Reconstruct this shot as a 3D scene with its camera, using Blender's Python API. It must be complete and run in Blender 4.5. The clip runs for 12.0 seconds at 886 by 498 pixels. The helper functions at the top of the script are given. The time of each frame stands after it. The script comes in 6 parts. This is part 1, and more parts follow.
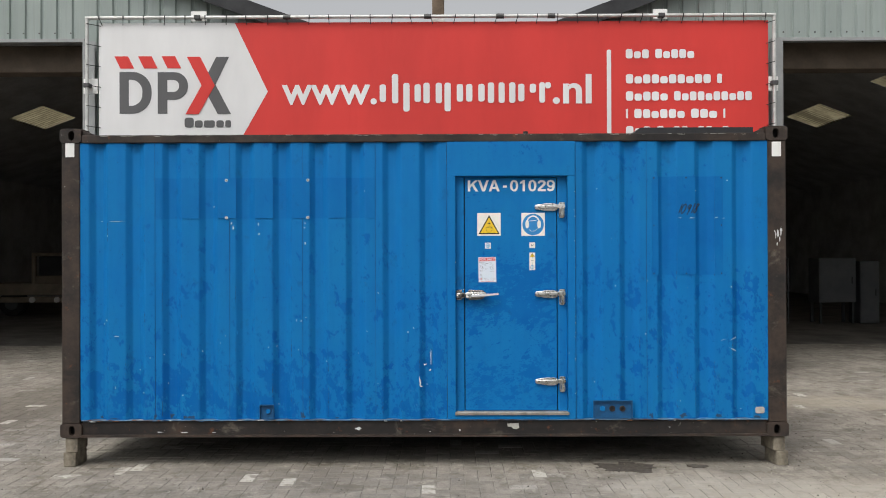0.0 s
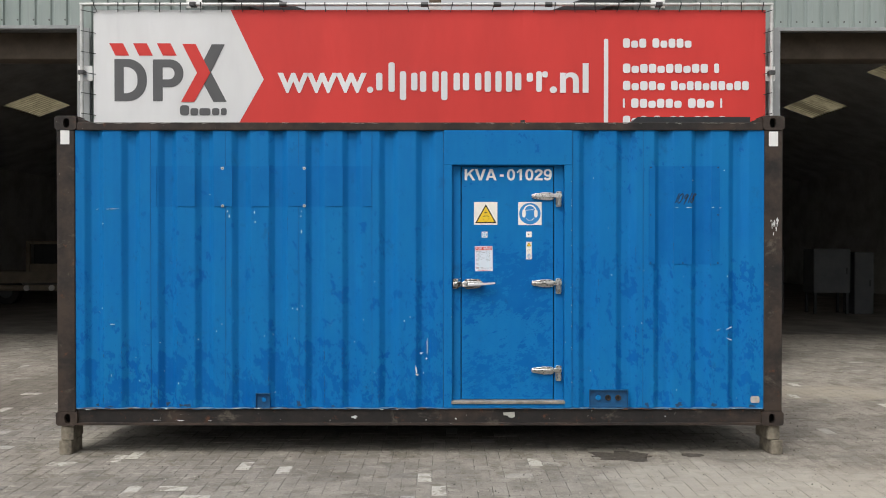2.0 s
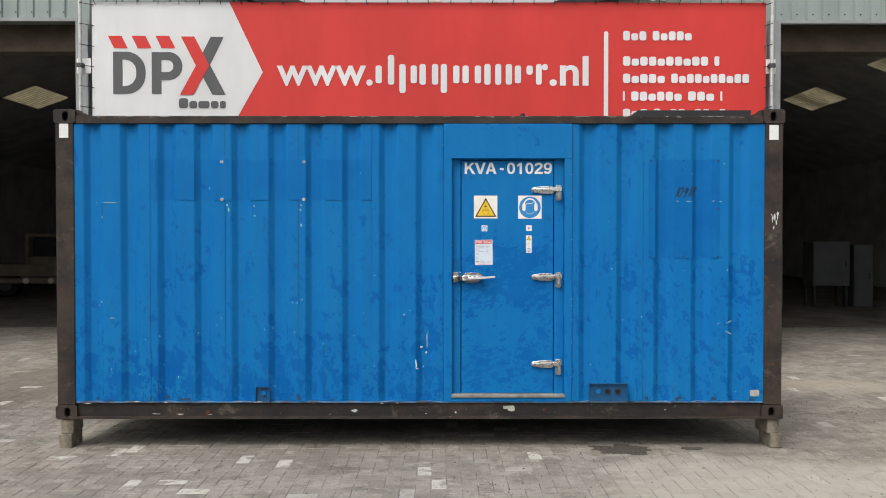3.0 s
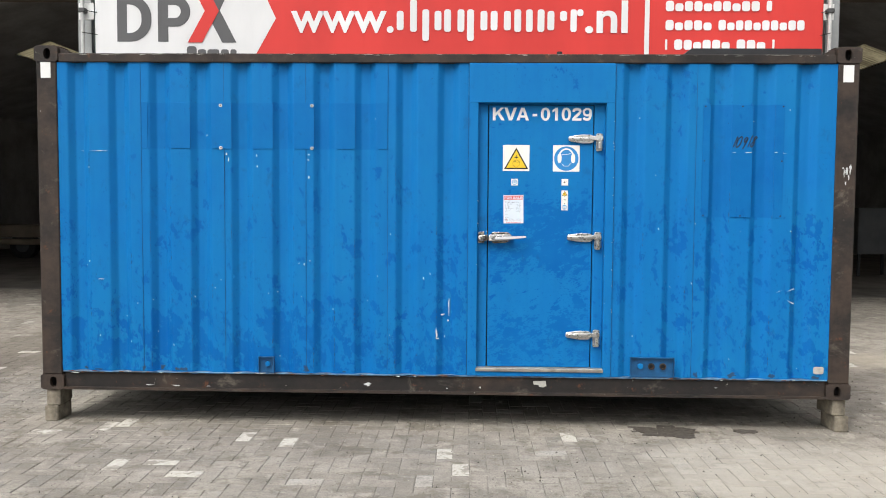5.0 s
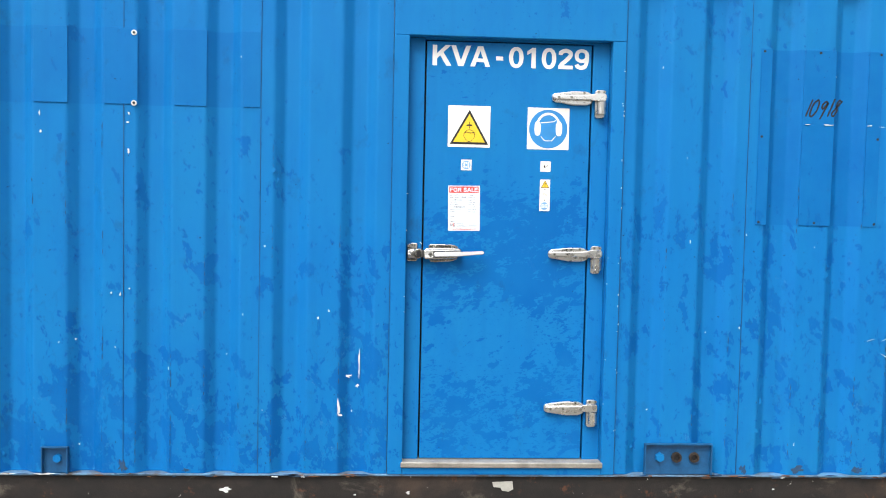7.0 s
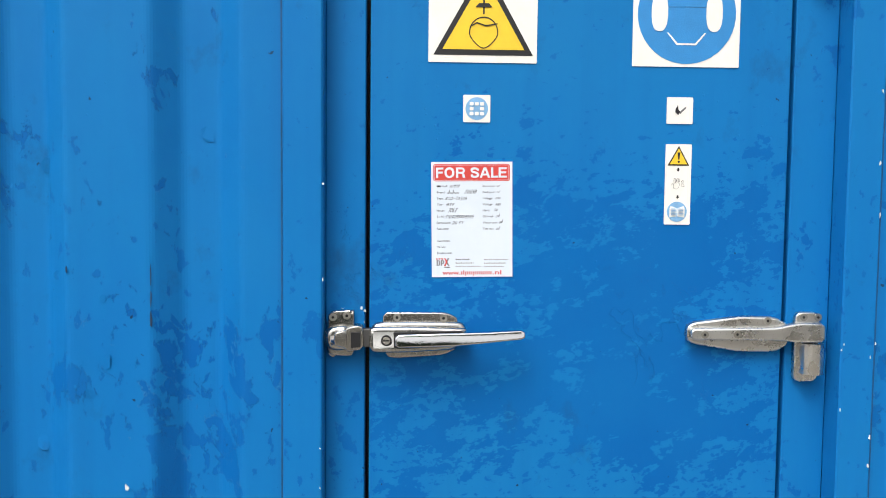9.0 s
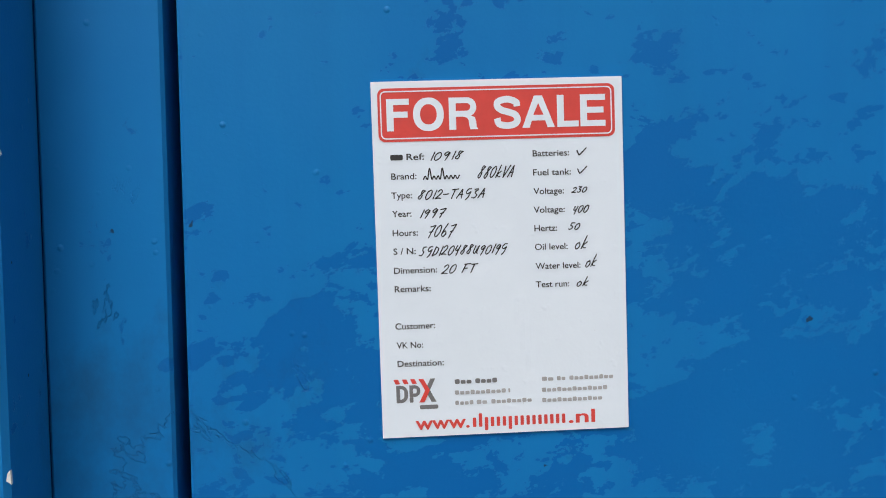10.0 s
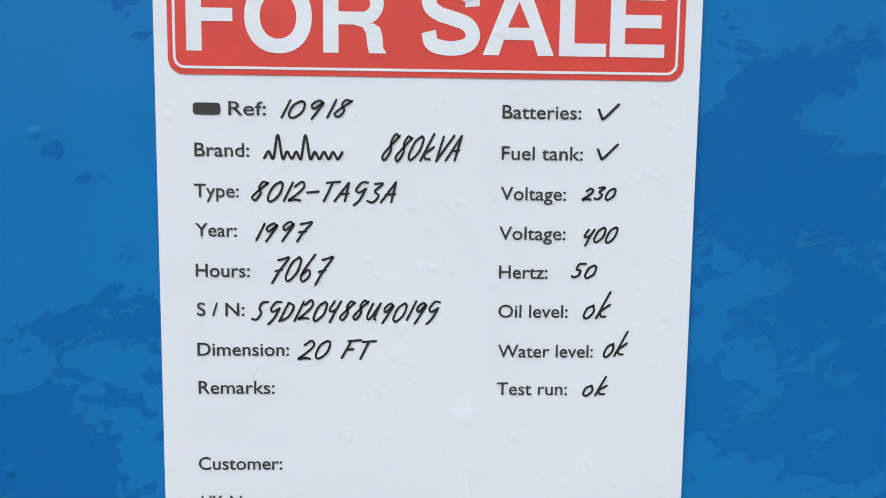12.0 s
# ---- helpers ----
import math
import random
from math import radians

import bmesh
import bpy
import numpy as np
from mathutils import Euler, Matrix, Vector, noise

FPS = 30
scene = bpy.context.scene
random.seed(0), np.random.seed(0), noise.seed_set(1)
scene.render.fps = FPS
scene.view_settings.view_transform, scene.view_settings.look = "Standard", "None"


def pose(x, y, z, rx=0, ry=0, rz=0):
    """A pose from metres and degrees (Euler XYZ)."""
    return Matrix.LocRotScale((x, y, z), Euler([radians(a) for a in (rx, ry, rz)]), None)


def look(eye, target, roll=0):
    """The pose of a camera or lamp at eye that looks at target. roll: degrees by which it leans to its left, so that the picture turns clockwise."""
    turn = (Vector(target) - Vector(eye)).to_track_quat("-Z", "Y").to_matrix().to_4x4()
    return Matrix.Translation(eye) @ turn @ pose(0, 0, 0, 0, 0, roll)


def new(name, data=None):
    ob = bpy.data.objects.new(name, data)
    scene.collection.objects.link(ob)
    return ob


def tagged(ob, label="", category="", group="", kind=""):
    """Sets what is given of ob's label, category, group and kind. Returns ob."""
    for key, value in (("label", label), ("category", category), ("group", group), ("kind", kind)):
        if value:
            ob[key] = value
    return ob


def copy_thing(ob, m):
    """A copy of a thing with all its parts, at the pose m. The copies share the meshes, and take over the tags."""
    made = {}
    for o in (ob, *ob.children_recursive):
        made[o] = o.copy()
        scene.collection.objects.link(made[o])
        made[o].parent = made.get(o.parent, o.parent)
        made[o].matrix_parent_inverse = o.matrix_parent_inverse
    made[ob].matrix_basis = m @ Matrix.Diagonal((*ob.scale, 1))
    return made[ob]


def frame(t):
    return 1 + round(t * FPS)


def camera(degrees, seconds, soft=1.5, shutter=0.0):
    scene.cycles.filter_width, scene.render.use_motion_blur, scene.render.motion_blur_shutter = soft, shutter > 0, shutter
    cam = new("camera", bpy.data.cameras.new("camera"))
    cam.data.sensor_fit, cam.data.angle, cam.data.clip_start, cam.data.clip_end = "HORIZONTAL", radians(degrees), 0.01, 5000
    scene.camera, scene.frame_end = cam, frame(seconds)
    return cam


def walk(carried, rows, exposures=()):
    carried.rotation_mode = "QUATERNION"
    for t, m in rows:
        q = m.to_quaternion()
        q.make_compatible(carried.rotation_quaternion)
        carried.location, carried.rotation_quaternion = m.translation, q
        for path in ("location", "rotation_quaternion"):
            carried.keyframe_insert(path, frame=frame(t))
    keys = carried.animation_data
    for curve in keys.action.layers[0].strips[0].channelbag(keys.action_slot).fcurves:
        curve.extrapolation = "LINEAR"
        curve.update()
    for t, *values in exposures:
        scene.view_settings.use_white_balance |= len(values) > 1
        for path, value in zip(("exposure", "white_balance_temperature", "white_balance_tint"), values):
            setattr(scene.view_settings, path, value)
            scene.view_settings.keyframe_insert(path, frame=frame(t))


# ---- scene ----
cam = camera(56.0, 12.0, soft=1.0)
PATH = [
    (0, (0.2, -6.935, 1.785), (0.19, -4.935, 1.792), -0.2),
    (0.5, (0.192, -6.93, 1.781), (0.187, -4.93, 1.781), -0.2),
    (1, (0.186, -6.933, 1.784), (0.187, -4.933, 1.783), -0.2),
    (1.5, (0.188, -6.932, 1.779), (0.188, -4.932, 1.773), -0.2),
    (2, (0.19, -6.927, 1.779), (0.191, -4.927, 1.761), -0.0),
    (2.5, (0.182, -6.919, 1.785), (0.188, -4.919, 1.757), 0.0),
    (3, (0.184, -6.919, 1.789), (0.187, -4.919, 1.753), -0.0),
    (3.2, (0.189, -6.916, 1.795), (0.185, -4.916, 1.754), -0.0),
    (4.8, (0.193, -6.317, 1.701), (0.163, -4.32, 1.59), 0.5),
    (5, (0.191, -6.163, 1.696), (0.134, -4.167, 1.58), 0.4),
    (5.5, (0.157, -5.634, 1.707), (0.122, -3.636, 1.625), 0.0),
    (6, (0.2, -5.078, 1.693), (0.204, -3.079, 1.641), 0.4),
    (6.5, (0.177, -4.44, 1.621), (0.203, -2.442, 1.535), 0.9),
    (7, (0.222, -3.824, 1.634), (0.335, -1.83, 1.536), 1.2),
    (7.2, (0.257, -3.585, 1.636), (0.356, -1.589, 1.551), 1.1),
    (9, (0.432, -1.469, 1.678), (0.499, 0.526, 1.551), 0.6),
    (9.5, (0.494, -0.905, 1.688), (0.582, 1.091, 1.586), -0.7),
    (10, (0.474, -0.44, 1.666), (0.582, 1.555, 1.566), -0.9),
    (10.5, (0.502, -0.199, 1.678), (0.55, 1.796, 1.546), -0.1),
    (11, (0.527, -0.165, 1.682), (0.55, 1.827, 1.497), 0.3),
    (11.5, (0.527, -0.171, 1.68), (0.568, 1.821, 1.507), 0.8),
    (12, (0.531, -0.18, 1.684), (0.601, 1.807, 1.466), 1.6),
]
walk(cam, [(t, look(eye, target, roll)) for t, eye, target, roll in PATH],
     exposures=[(0.0, 0.15), (1.9, 0.14), (2.5, 0.21), (3.2, 0.28), (4.8, 0.60), (6.0, 0.67), (6.5, 0.80), (7.2, 0.95), (9.0, 0.64), (9.5, 0.30), (10.0, 0.16), (10.5, 0.16), (11.0, 0.26), (12.0, 0.26)])

# ---- world, sun ----
world = bpy.data.worlds.new("overcast")
scene.world = world
world.use_nodes = True
wn = world.node_tree.nodes
wn.clear()
sky = wn.new("ShaderNodeTexSky")
sky.sky_type = "NISHITA"
sky.sun_disc = False
sky.sun_elevation = radians(58)
sky.sun_rotation = radians(210)
sky.dust_density = 6.0
sky.air_density = 1.0
grey = wn.new("ShaderNodeHueSaturation")
grey.inputs["Saturation"].default_value = 0.12
back = wn.new("ShaderNodeBackground")
back.inputs["Strength"].default_value = 0.15
wout = wn.new("ShaderNodeOutputWorld")
world.node_tree.links.new(sky.outputs["Color"], grey.inputs["Color"])
world.node_tree.links.new(grey.outputs["Color"], back.inputs["Color"])
world.node_tree.links.new(back.outputs["Background"], wout.inputs["Surface"])

sun_data = bpy.data.lights.new("sun", "SUN")
sun_data.energy = 1.1
sun_data.angle = radians(28)
sun_data.color = (1.0, 0.97, 0.93)
sun = new("sun", sun_data)
sun.matrix_world = look((-5, -8.5, 17), (0, 0, 0))


# ---- materials ----
class Nodes:
    """A small builder of node materials."""

    def __init__(self, name):
        self.m = bpy.data.materials.new(name)
        self.m.use_nodes = True
        self.t = self.m.node_tree
        self.b = self.t.nodes["Principled BSDF"]
        self.c = self.t.nodes.new("ShaderNodeTexCoord").outputs["Object"]

    def put(self, socket, value):
        if hasattr(value, "is_output"):
            self.t.links.new(value, socket)
        elif isinstance(value, (tuple, list)) and len(value) == 3 and socket.type == "RGBA":
            socket.default_value = (*value, 1)
        else:
            socket.default_value = value

    def scaled(self, x, y, z, vec=None, shift=None):
        n = self.t.nodes.new("ShaderNodeMapping")
        n.inputs["Scale"].default_value = (x, y, z)
        self.put(n.inputs["Vector"], vec or self.c)
        if shift is not None:
            self.put(n.inputs["Location"], shift)
        return n.outputs["Vector"]

    def noise(self, scale, detail=4.0, rough=0.6, vec=None, distortion=0.0):
        n = self.t.nodes.new("ShaderNodeTexNoise")
        n.inputs["Scale"].default_value = scale
        n.inputs["Detail"].default_value = detail
        n.inputs["Roughness"].default_value = rough
        n.inputs["Distortion"].default_value = distortion
        self.put(n.inputs["Vector"], vec or self.c)
        return n.outputs["Fac"]

    def voronoi(self, scale, vec=None):
        n = self.t.nodes.new("ShaderNodeTexVoronoi")
        n.inputs["Scale"].default_value = scale
        self.put(n.inputs["Vector"], vec or self.c)
        return n.outputs["Distance"]

    def step(self, value, lo, hi, to0=0.0, to1=1.0):
        n = self.t.nodes.new("ShaderNodeMapRange")
        n.clamp = True
        for key, v in (("Value", value), ("From Min", lo), ("From Max", hi), ("To Min", to0), ("To Max", to1)):
            self.put(n.inputs[key], v)
        return n.outputs["Result"]

    def maths(self, op, a, b=0.0):
        n = self.t.nodes.new("ShaderNodeMath")
        n.operation = op
        self.put(n.inputs[0], a)
        self.put(n.inputs[1], b)
        return n.outputs[0]

    def mix(self, fac, a, b):
        n = self.t.nodes.new("ShaderNodeMix")
        n.data_type = "RGBA"
        self.put(n.inputs["Factor"], fac)
        ins = [s for s in n.inputs if s.type == "RGBA"]
        self.put(ins[0], a)
        self.put(ins[1], b)
        return [s for s in n.outputs if s.type == "RGBA"][0]

    def axes(self):
        n = self.t.nodes.new("ShaderNodeSeparateXYZ")
        self.put(n.inputs[0], self.c)
        return n.outputs

    def random(self):
        return self.t.nodes.new("ShaderNodeObjectInfo").outputs["Random"]

    def island(self):
        return self.t.nodes.new("ShaderNodeNewGeometry").outputs["Random Per Island"]

    def done(self, color, rough=0.5, metal=0.0, bump=None, depth=0.001, spec=0.5):
        self.put(self.b.inputs["Base Color"], color)
        self.put(self.b.inputs["Roughness"], rough)
        self.put(self.b.inputs["Metallic"], metal)
        self.b.inputs["Specular IOR Level"].default_value = spec
        if bump is not None:
            n = self.t.nodes.new("ShaderNodeBump")
            n.inputs["Distance"].default_value = depth
            n.inputs["Strength"].default_value = 1.0
            self.put(n.inputs["Height"], bump)
            self.t.links.new(n.outputs["Normal"], self.b.inputs["Normal"])
        return self.m


BLUE = (0.004, 0.150, 0.425)
BLUE_DULL = (0.007, 0.165, 0.412)
BLUE_FRESH = (0.0006, 0.104, 0.352)


def blue_paint(name, amount=0.56, repaint=(), scale=7.0, stretch=1.4, zones=(), low=0.0, lips=1.0, folds=None, broad=None):
    """Weathered blue enamel: dull top coat, flaked to a deeper coat with lifted rims (shadow and highlight painted),
    cracks, pimples and specks.
    """
    n = Nodes(name)
    ax = n.axes()
    big = n.noise(1.1, 3, 0.5)
    tone = n.mix(n.step(big, 0.35, 0.7), BLUE, BLUE_DULL)
    cloud = n.noise(5.5, 6, 0.62, n.scaled(1.3, 1, 0.55, shift=(8, 1, 3)))
    tone = n.mix(n.step(cloud, 0.46, 0.66, 0, 0.45), tone, (0.003, 0.132, 0.400))
    streak = n.noise(1.0, 5, 0.6, n.scaled(18, 18, 0.8))
    tone = n.mix(n.step(streak, 0.50, 0.8, 0, 0.38), tone, (0.004, 0.118, 0.345))
    # where the coat has let go: wandering, and in the worn places of each sheet
    where = n.noise(1.15, 3, 0.55, n.scaled(1, 1, 1, shift=(3.1, 0, 1.7)))
    bias = n.step(where, 0.36, 0.64, -0.075, 0.045)
    if low:
        bias = n.maths("ADD", bias, n.step(ax[2], 0.5, 1.9, low, -low))
    if folds:
        # raises the flake bias on one slope of each valley, in patches
        phase = n.maths("FRACT", n.maths("DIVIDE", n.maths("ADD", n.maths("SUBTRACT", ax[0], folds[0]), 20 * folds[1]), folds[1]))
        bend = n.maths("MULTIPLY", n.step(phase, 0.46, 0.50), n.step(phase, 0.62, 0.68, 1, 0))
        bend = n.maths("MULTIPLY", bend, n.step(n.noise(3.4, 3, 0.5, n.scaled(1, 1, 0.6, shift=(5, 5, 1))), 0.42, 0.58))
        bias = n.maths("ADD", bias, n.maths("MULTIPLY", bend, 0.05))
    for cx, cz, rx, rz, push in zones:
        dx = n.maths("POWER", n.maths("ABSOLUTE", n.maths("DIVIDE", n.maths("SUBTRACT", ax[0], cx), rx)), 2.0)
        dz = n.maths("POWER", n.maths("ABSOLUTE", n.maths("DIVIDE", n.maths("SUBTRACT", ax[2], cz), rz)), 2.0)
        bias = n.maths("ADD", bias, n.step(n.maths("ADD", dx, dz), 0.1, 1.3, push, 0))
    turn = n.t.nodes.new("ShaderNodeMapping")
    turn.inputs["Rotation"].default_value = (0, radians(18), 0)
    n.put(turn.inputs["Vector"], n.c)
    turned = turn.outputs["Vector"]
    flakes = n.maths("ADD", n.noise(scale, 12, 0.64, n.scaled(1.0, 1.0, stretch, turned), 0.10 + 0.22 * lips), bias)
    if broad:
        flakes = n.maths("MAXIMUM", flakes, n.maths("ADD", n.noise(broad, 12, 0.66, n.scaled(1.0, 1.0, stretch, turned, (3, 1, 8)), 0.1), n.maths("SUBTRACT", bias, 0.03)))
    small = n.maths("ADD", n.noise(scale * 3.6, 7, 0.58, n.scaled(1.0, 1.0, stretch, shift=(2, 0, 6)), 0.25), n.maths("MULTIPLY", bias, 0.8))
    mask = n.step(flakes, amount, amount + 0.005)
    isles = n.step(small, amount + 0.025 + 0.040 * lips, amount + 0.032 + 0.040 * lips)
    mask = n.maths("MAXIMUM", mask, isles)
    depth = n.step(n.noise(2.5, 3), 0.35, 0.65, 0.60, 1.0)
    tone = n.mix(n.maths("MULTIPLY", mask, depth), tone, BLUE_FRESH)
    # rims: curl shadow painted dark in places, lit lip painted pale in places
    rim = n.maths("MULTIPLY", n.step(flakes, amount - 0.003 - 0.007 * lips, amount - 0.002), n.step(flakes, amount + 0.002, amount + 0.006, 1, 0))
    rim_small = n.maths("MULTIPLY", n.step(small, amount + 0.018 + 0.037 * lips, amount + 0.023 + 0.040 * lips), n.step(small, amount + 0.026 + 0.040 * lips, amount + 0.031 + 0.040 * lips, 1, 0))
    rim = n.maths("MAXIMUM", rim, rim_small)
    patchy = n.noise(17, 4, 0.6, n.scaled(1, 1, 1, shift=(6, 2, 9)))
    tone = n.mix(n.maths("MULTIPLY", rim, n.step(patchy, 0.52, 0.58, 0.12 * lips, 0.75 * lips)), tone, (0.002, 0.045, 0.140))
    tone = n.mix(n.maths("MULTIPLY", rim, n.step(patchy, 0.36, 0.42, 0.55 * lips, 0)), tone, (0.10, 0.29, 0.52))
    # hairline cracks of the top coat
    vein = n.noise(6.5, 7, 0.62, n.scaled(1, 1, 0.8, shift=(1, 5, 2)), 0.5)
    crack = n.step(n.maths("ABSOLUTE", n.maths("SUBTRACT", vein, 0.5)), 0.0008, 0.0030, 1, 0)
    crack = n.maths("MULTIPLY", crack, n.step(n.noise(2.6, 3, 0.5, n.scaled(1, 1, 1, shift=(4, 4, 4))), 0.585, 0.615))
    tone = n.mix(n.maths("MULTIPLY", crack, 0.7 * lips), tone, (0.002, 0.05, 0.15))
    for x0, x1, z0, z1, force in repaint:
        inside = n.maths("MULTIPLY", n.step(ax[0], x0 - 0.002, x0 + 0.002), n.step(ax[0], x1 - 0.002, x1 + 0.002, 1, 0))
        inside = n.maths("MULTIPLY", inside, n.maths("MULTIPLY", n.step(ax[2], z0 - 0.002, z0 + 0.002), n.step(ax[2], z1 - 0.002, z1 + 0.002, 1, 0)))
        tone = n.mix(n.maths("MULTIPLY", inside, n.step(n.noise(4.0, 6, 0.62), 0.36, 0.64, force * 0.45, force)), tone, (0.0008, 0.108, 0.352))
    grime = n.noise(8.0, 8, 0.7, n.scaled(1, 1, 0.7))
    tone = n.mix(n.step(grime, 0.60, 0.76, 0, 0.5), tone, (0.012, 0.06, 0.13))
    specks = n.noise(60, 3, 0.5)
    tone = n.mix(n.step(specks, 0.735, 0.75, 0, 0.85), tone, (0.012, 0.03, 0.06))
    pale = n.noise(44, 5, 0.7, n.scaled(1, 1, 0.5, shift=(9, 2, 5)))
    tone = n.mix(n.step(pale, 0.785, 0.80, 0, 0.75), tone, (0.5, 0.56, 0.6))
    fine = n.noise(420, 3, 0.6)
    dots = n.step(n.voronoi(75), 0.06, 0.16, 1, 0)
    dots = n.maths("MULTIPLY", dots, n.step(n.noise(30, 2), 0.54, 0.62))
    height = n.maths("ADD", n.maths("MULTIPLY", mask, -0.05 - 0.25 * lips), n.maths("MULTIPLY", fine, 0.10))
    height = n.maths("ADD", height, n.maths("MULTIPLY", dots, 0.45))
    height = n.maths("ADD", height, n.maths("MULTIPLY", rim, 0.35 * lips))
    height = n.maths("SUBTRACT", height, n.maths("MULTIPLY", crack, 0.5))
    height = n.maths("ADD", height, n.maths("MULTIPLY", n.noise(7, 3, 0.5), 2.0))
    rough = n.step(n.noise(12, 5, 0.6), 0.3, 0.7, 0.40, 0.60)
    return n.done(tone, rough, 0, height, 0.0010, 0.14)


REPAINT = ((-2.24, -0.398, 2.07, 2.408, 0.55), (1.905, 2.497, 1.587, 2.408, 0.85))
DOOR_WORN = ((0.92, 1.60, 0.26, 0.13, 0.06), (0.76, 1.42, 0.30, 0.15, 0.07), (0.41, 1.55, 0.10, 0.11, 0.055), (0.665, 1.675, 0.08, 0.07, 0.025),
             (0.50, 1.25, 0.22, 0.15, 0.06), (0.92, 1.27, 0.20, 0.16, 0.06), (0.62, 0.72, 0.28, 0.16, 0.06), (0.95, 0.80, 0.18, 0.12, 0.06),
             (0.70, 2.00, 0.50, 0.34, -0.06), (0.43, 1.70, 0.08, 0.13, -0.05), (0.70, 1.02, 0.30, 0.12, -0.03))
PANEL_WORN = ((0.02, 1.28, 0.11, 0.30, 0.075), (-0.02, 1.95, 0.06, 0.16, 0.05), (-1.10, 0.82, 0.30, 0.16, 0.03), (1.75, 0.95, 0.25, 0.25, 0.03))
M_PANEL = blue_paint("blue_panel_paint", 0.575, REPAINT, 10.5, 0.62, PANEL_WORN, 0.048, 0.6, (-2.636, 0.3069))
M_PANEL_SHORT = blue_paint("blue_short_panel_paint", 0.575, REPAINT, 10.5, 0.62, PANEL_WORN, 0.048, 0.6, (1.488, 0.3115))
M_DOOR = blue_paint("blue_door_paint", 0.575, (), 15.0, 1.6, DOOR_WORN, 0.0, 0.06, None, 5.5)
M_TRIM = blue_paint("blue_trim_paint", 0.60, (), 12.0, 0.8, (), 0.0, 0.22)


def plain(name, color, rough=0.5, metal=0.0, vary=0.25, scale=8.0, bump=0.0005, other=None):
    """A surface of one kind, with grain and blotches at two scales."""
    n = Nodes(name)
    dark = other or tuple(c * (1 - vary) for c in color)
    a = n.noise(scale, 6, 0.62)
    tone = n.mix(n.step(a, 0.38, 0.66), color, dark)
    b = n.noise(scale * 14, 3, 0.6)
    tone = n.mix(n.step(b, 0.45, 0.8, 0, 0.5), tone, dark)
    return n.done(tone, n.step(a, 0.3, 0.7, rough * 0.85, min(1.0, rough * 1.15)), metal, b, bump)


def brown_steel(name, sooty=0.50):
    """Old brown frame paint: sooty, scuffed grey, rusting at chips."""
    n = Nodes(name)
    a = n.noise(4.5, 8, 0.68)
    tone = n.mix(n.step(a, 0.40, 0.62), (0.052, 0.037, 0.029), (0.024, 0.020, 0.018))
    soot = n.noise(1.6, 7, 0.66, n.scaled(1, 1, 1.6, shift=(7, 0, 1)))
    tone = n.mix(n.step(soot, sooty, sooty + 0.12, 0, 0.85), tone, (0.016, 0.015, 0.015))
    dust = n.noise(3.0, 10, 0.74, n.scaled(1, 1, 1.3, shift=(4, 1, 2)), 0.4)
    tone = n.mix(n.step(dust, 0.57, 0.68, 0, 0.7), tone, (0.15, 0.13, 0.105))
    rust = n.noise(11, 9, 0.72, n.scaled(1, 1, 1, shift=(1, 7, 3)))
    tone = n.mix(n.step(rust, 0.60, 0.68, 0, 0.8), tone, (0.125, 0.050, 0.024))
    chips = n.noise(34, 6, 0.62)
    tone = n.mix(n.step(chips, 0.70, 0.715), tone, (0.50, 0.48, 0.44))
    height = n.maths("ADD", n.maths("MULTIPLY", n.noise(130, 4, 0.6), 0.8), n.maths("MULTIPLY", dust, 2.5))
    return n.done(tone, n.step(a, 0.3, 0.7, 0.5, 0.8), 0, height, 0.0014, 0.3)


M_BROWN = brown_steel("brown_frame_steel")
# same frame steel with wider dark patches, for the bottom rails
M_RAIL = brown_steel("darker_rail_steel", 0.36)
M_RUST = plain("flaking_rust", (0.20, 0.085, 0.040), 0.9, 0, 0.6, 30, 0.001)
M_SCALE = plain("blackened_scale", (0.022, 0.050, 0.085), 0.8, 0, 0.5, 30, 0.001, (0.010, 0.070, 0.19))
M_SEAM = plain("seam_filler", (0.004, 0.085, 0.24), 0.7, 0, 0.6, 6)
# rubber parts, and black plugs painted as the shade in small holes
M_DARK = plain("black_rubber_and_hole_shade", (0.006, 0.006, 0.008), 0.7)
# near-black: shade of casting holes and underside put into the colour
M_SHADE_BLACK = plain("cavity_underside_shade", (0.012, 0.011, 0.011), 0.9)
M_PLATE = plain("aged_grey_plate", (0.46, 0.45, 0.41), 0.6, 0, 0.25, 25)
M_HALLFLOOR = plain("hall_concrete", (0.150, 0.136, 0.118), 0.8, 0, 0.5, 1.2, 0.004)
# panel blue darkened to paint the shade of a recessed pocket
M_POCKET_SHADE = plain("pocket_shade_blue", (0.003, 0.088, 0.235), 0.55, 0, 0.35, 14)
M_LIP = plain("pale_blue_scuffed_lip", (0.09, 0.25, 0.42), 0.6, 0, 0.5, 9, 0.001, (0.07, 0.06, 0.055))
M_YARD = plain("dark_green_backdrop_hedge", (0.035, 0.055, 0.03), 0.95, 0, 0.5, 0.8, 0.02)
M_SILL = plain("worn_aluminium_sill", (0.33, 0.315, 0.275), 0.5, 0.3, 0.45, 10)
M_WHITE = plain("white_vinyl", (0.78, 0.78, 0.76), 0.45, 0, 0.06, 6)
M_CREAM = plain("aged_white_vinyl", (0.83, 0.81, 0.755), 0.45, 0, 0.08, 20)
M_CHIP = plain("bare_white_primer", (0.72, 0.74, 0.74), 0.7, 0, 0.25, 60)
M_BLACK = plain("black_ink", (0.012, 0.012, 0.014), 0.45, 0, 0.2)
M_YELLOW = plain("yellow_vinyl", (0.84, 0.56, 0.03), 0.4, 0, 0.08, 30)
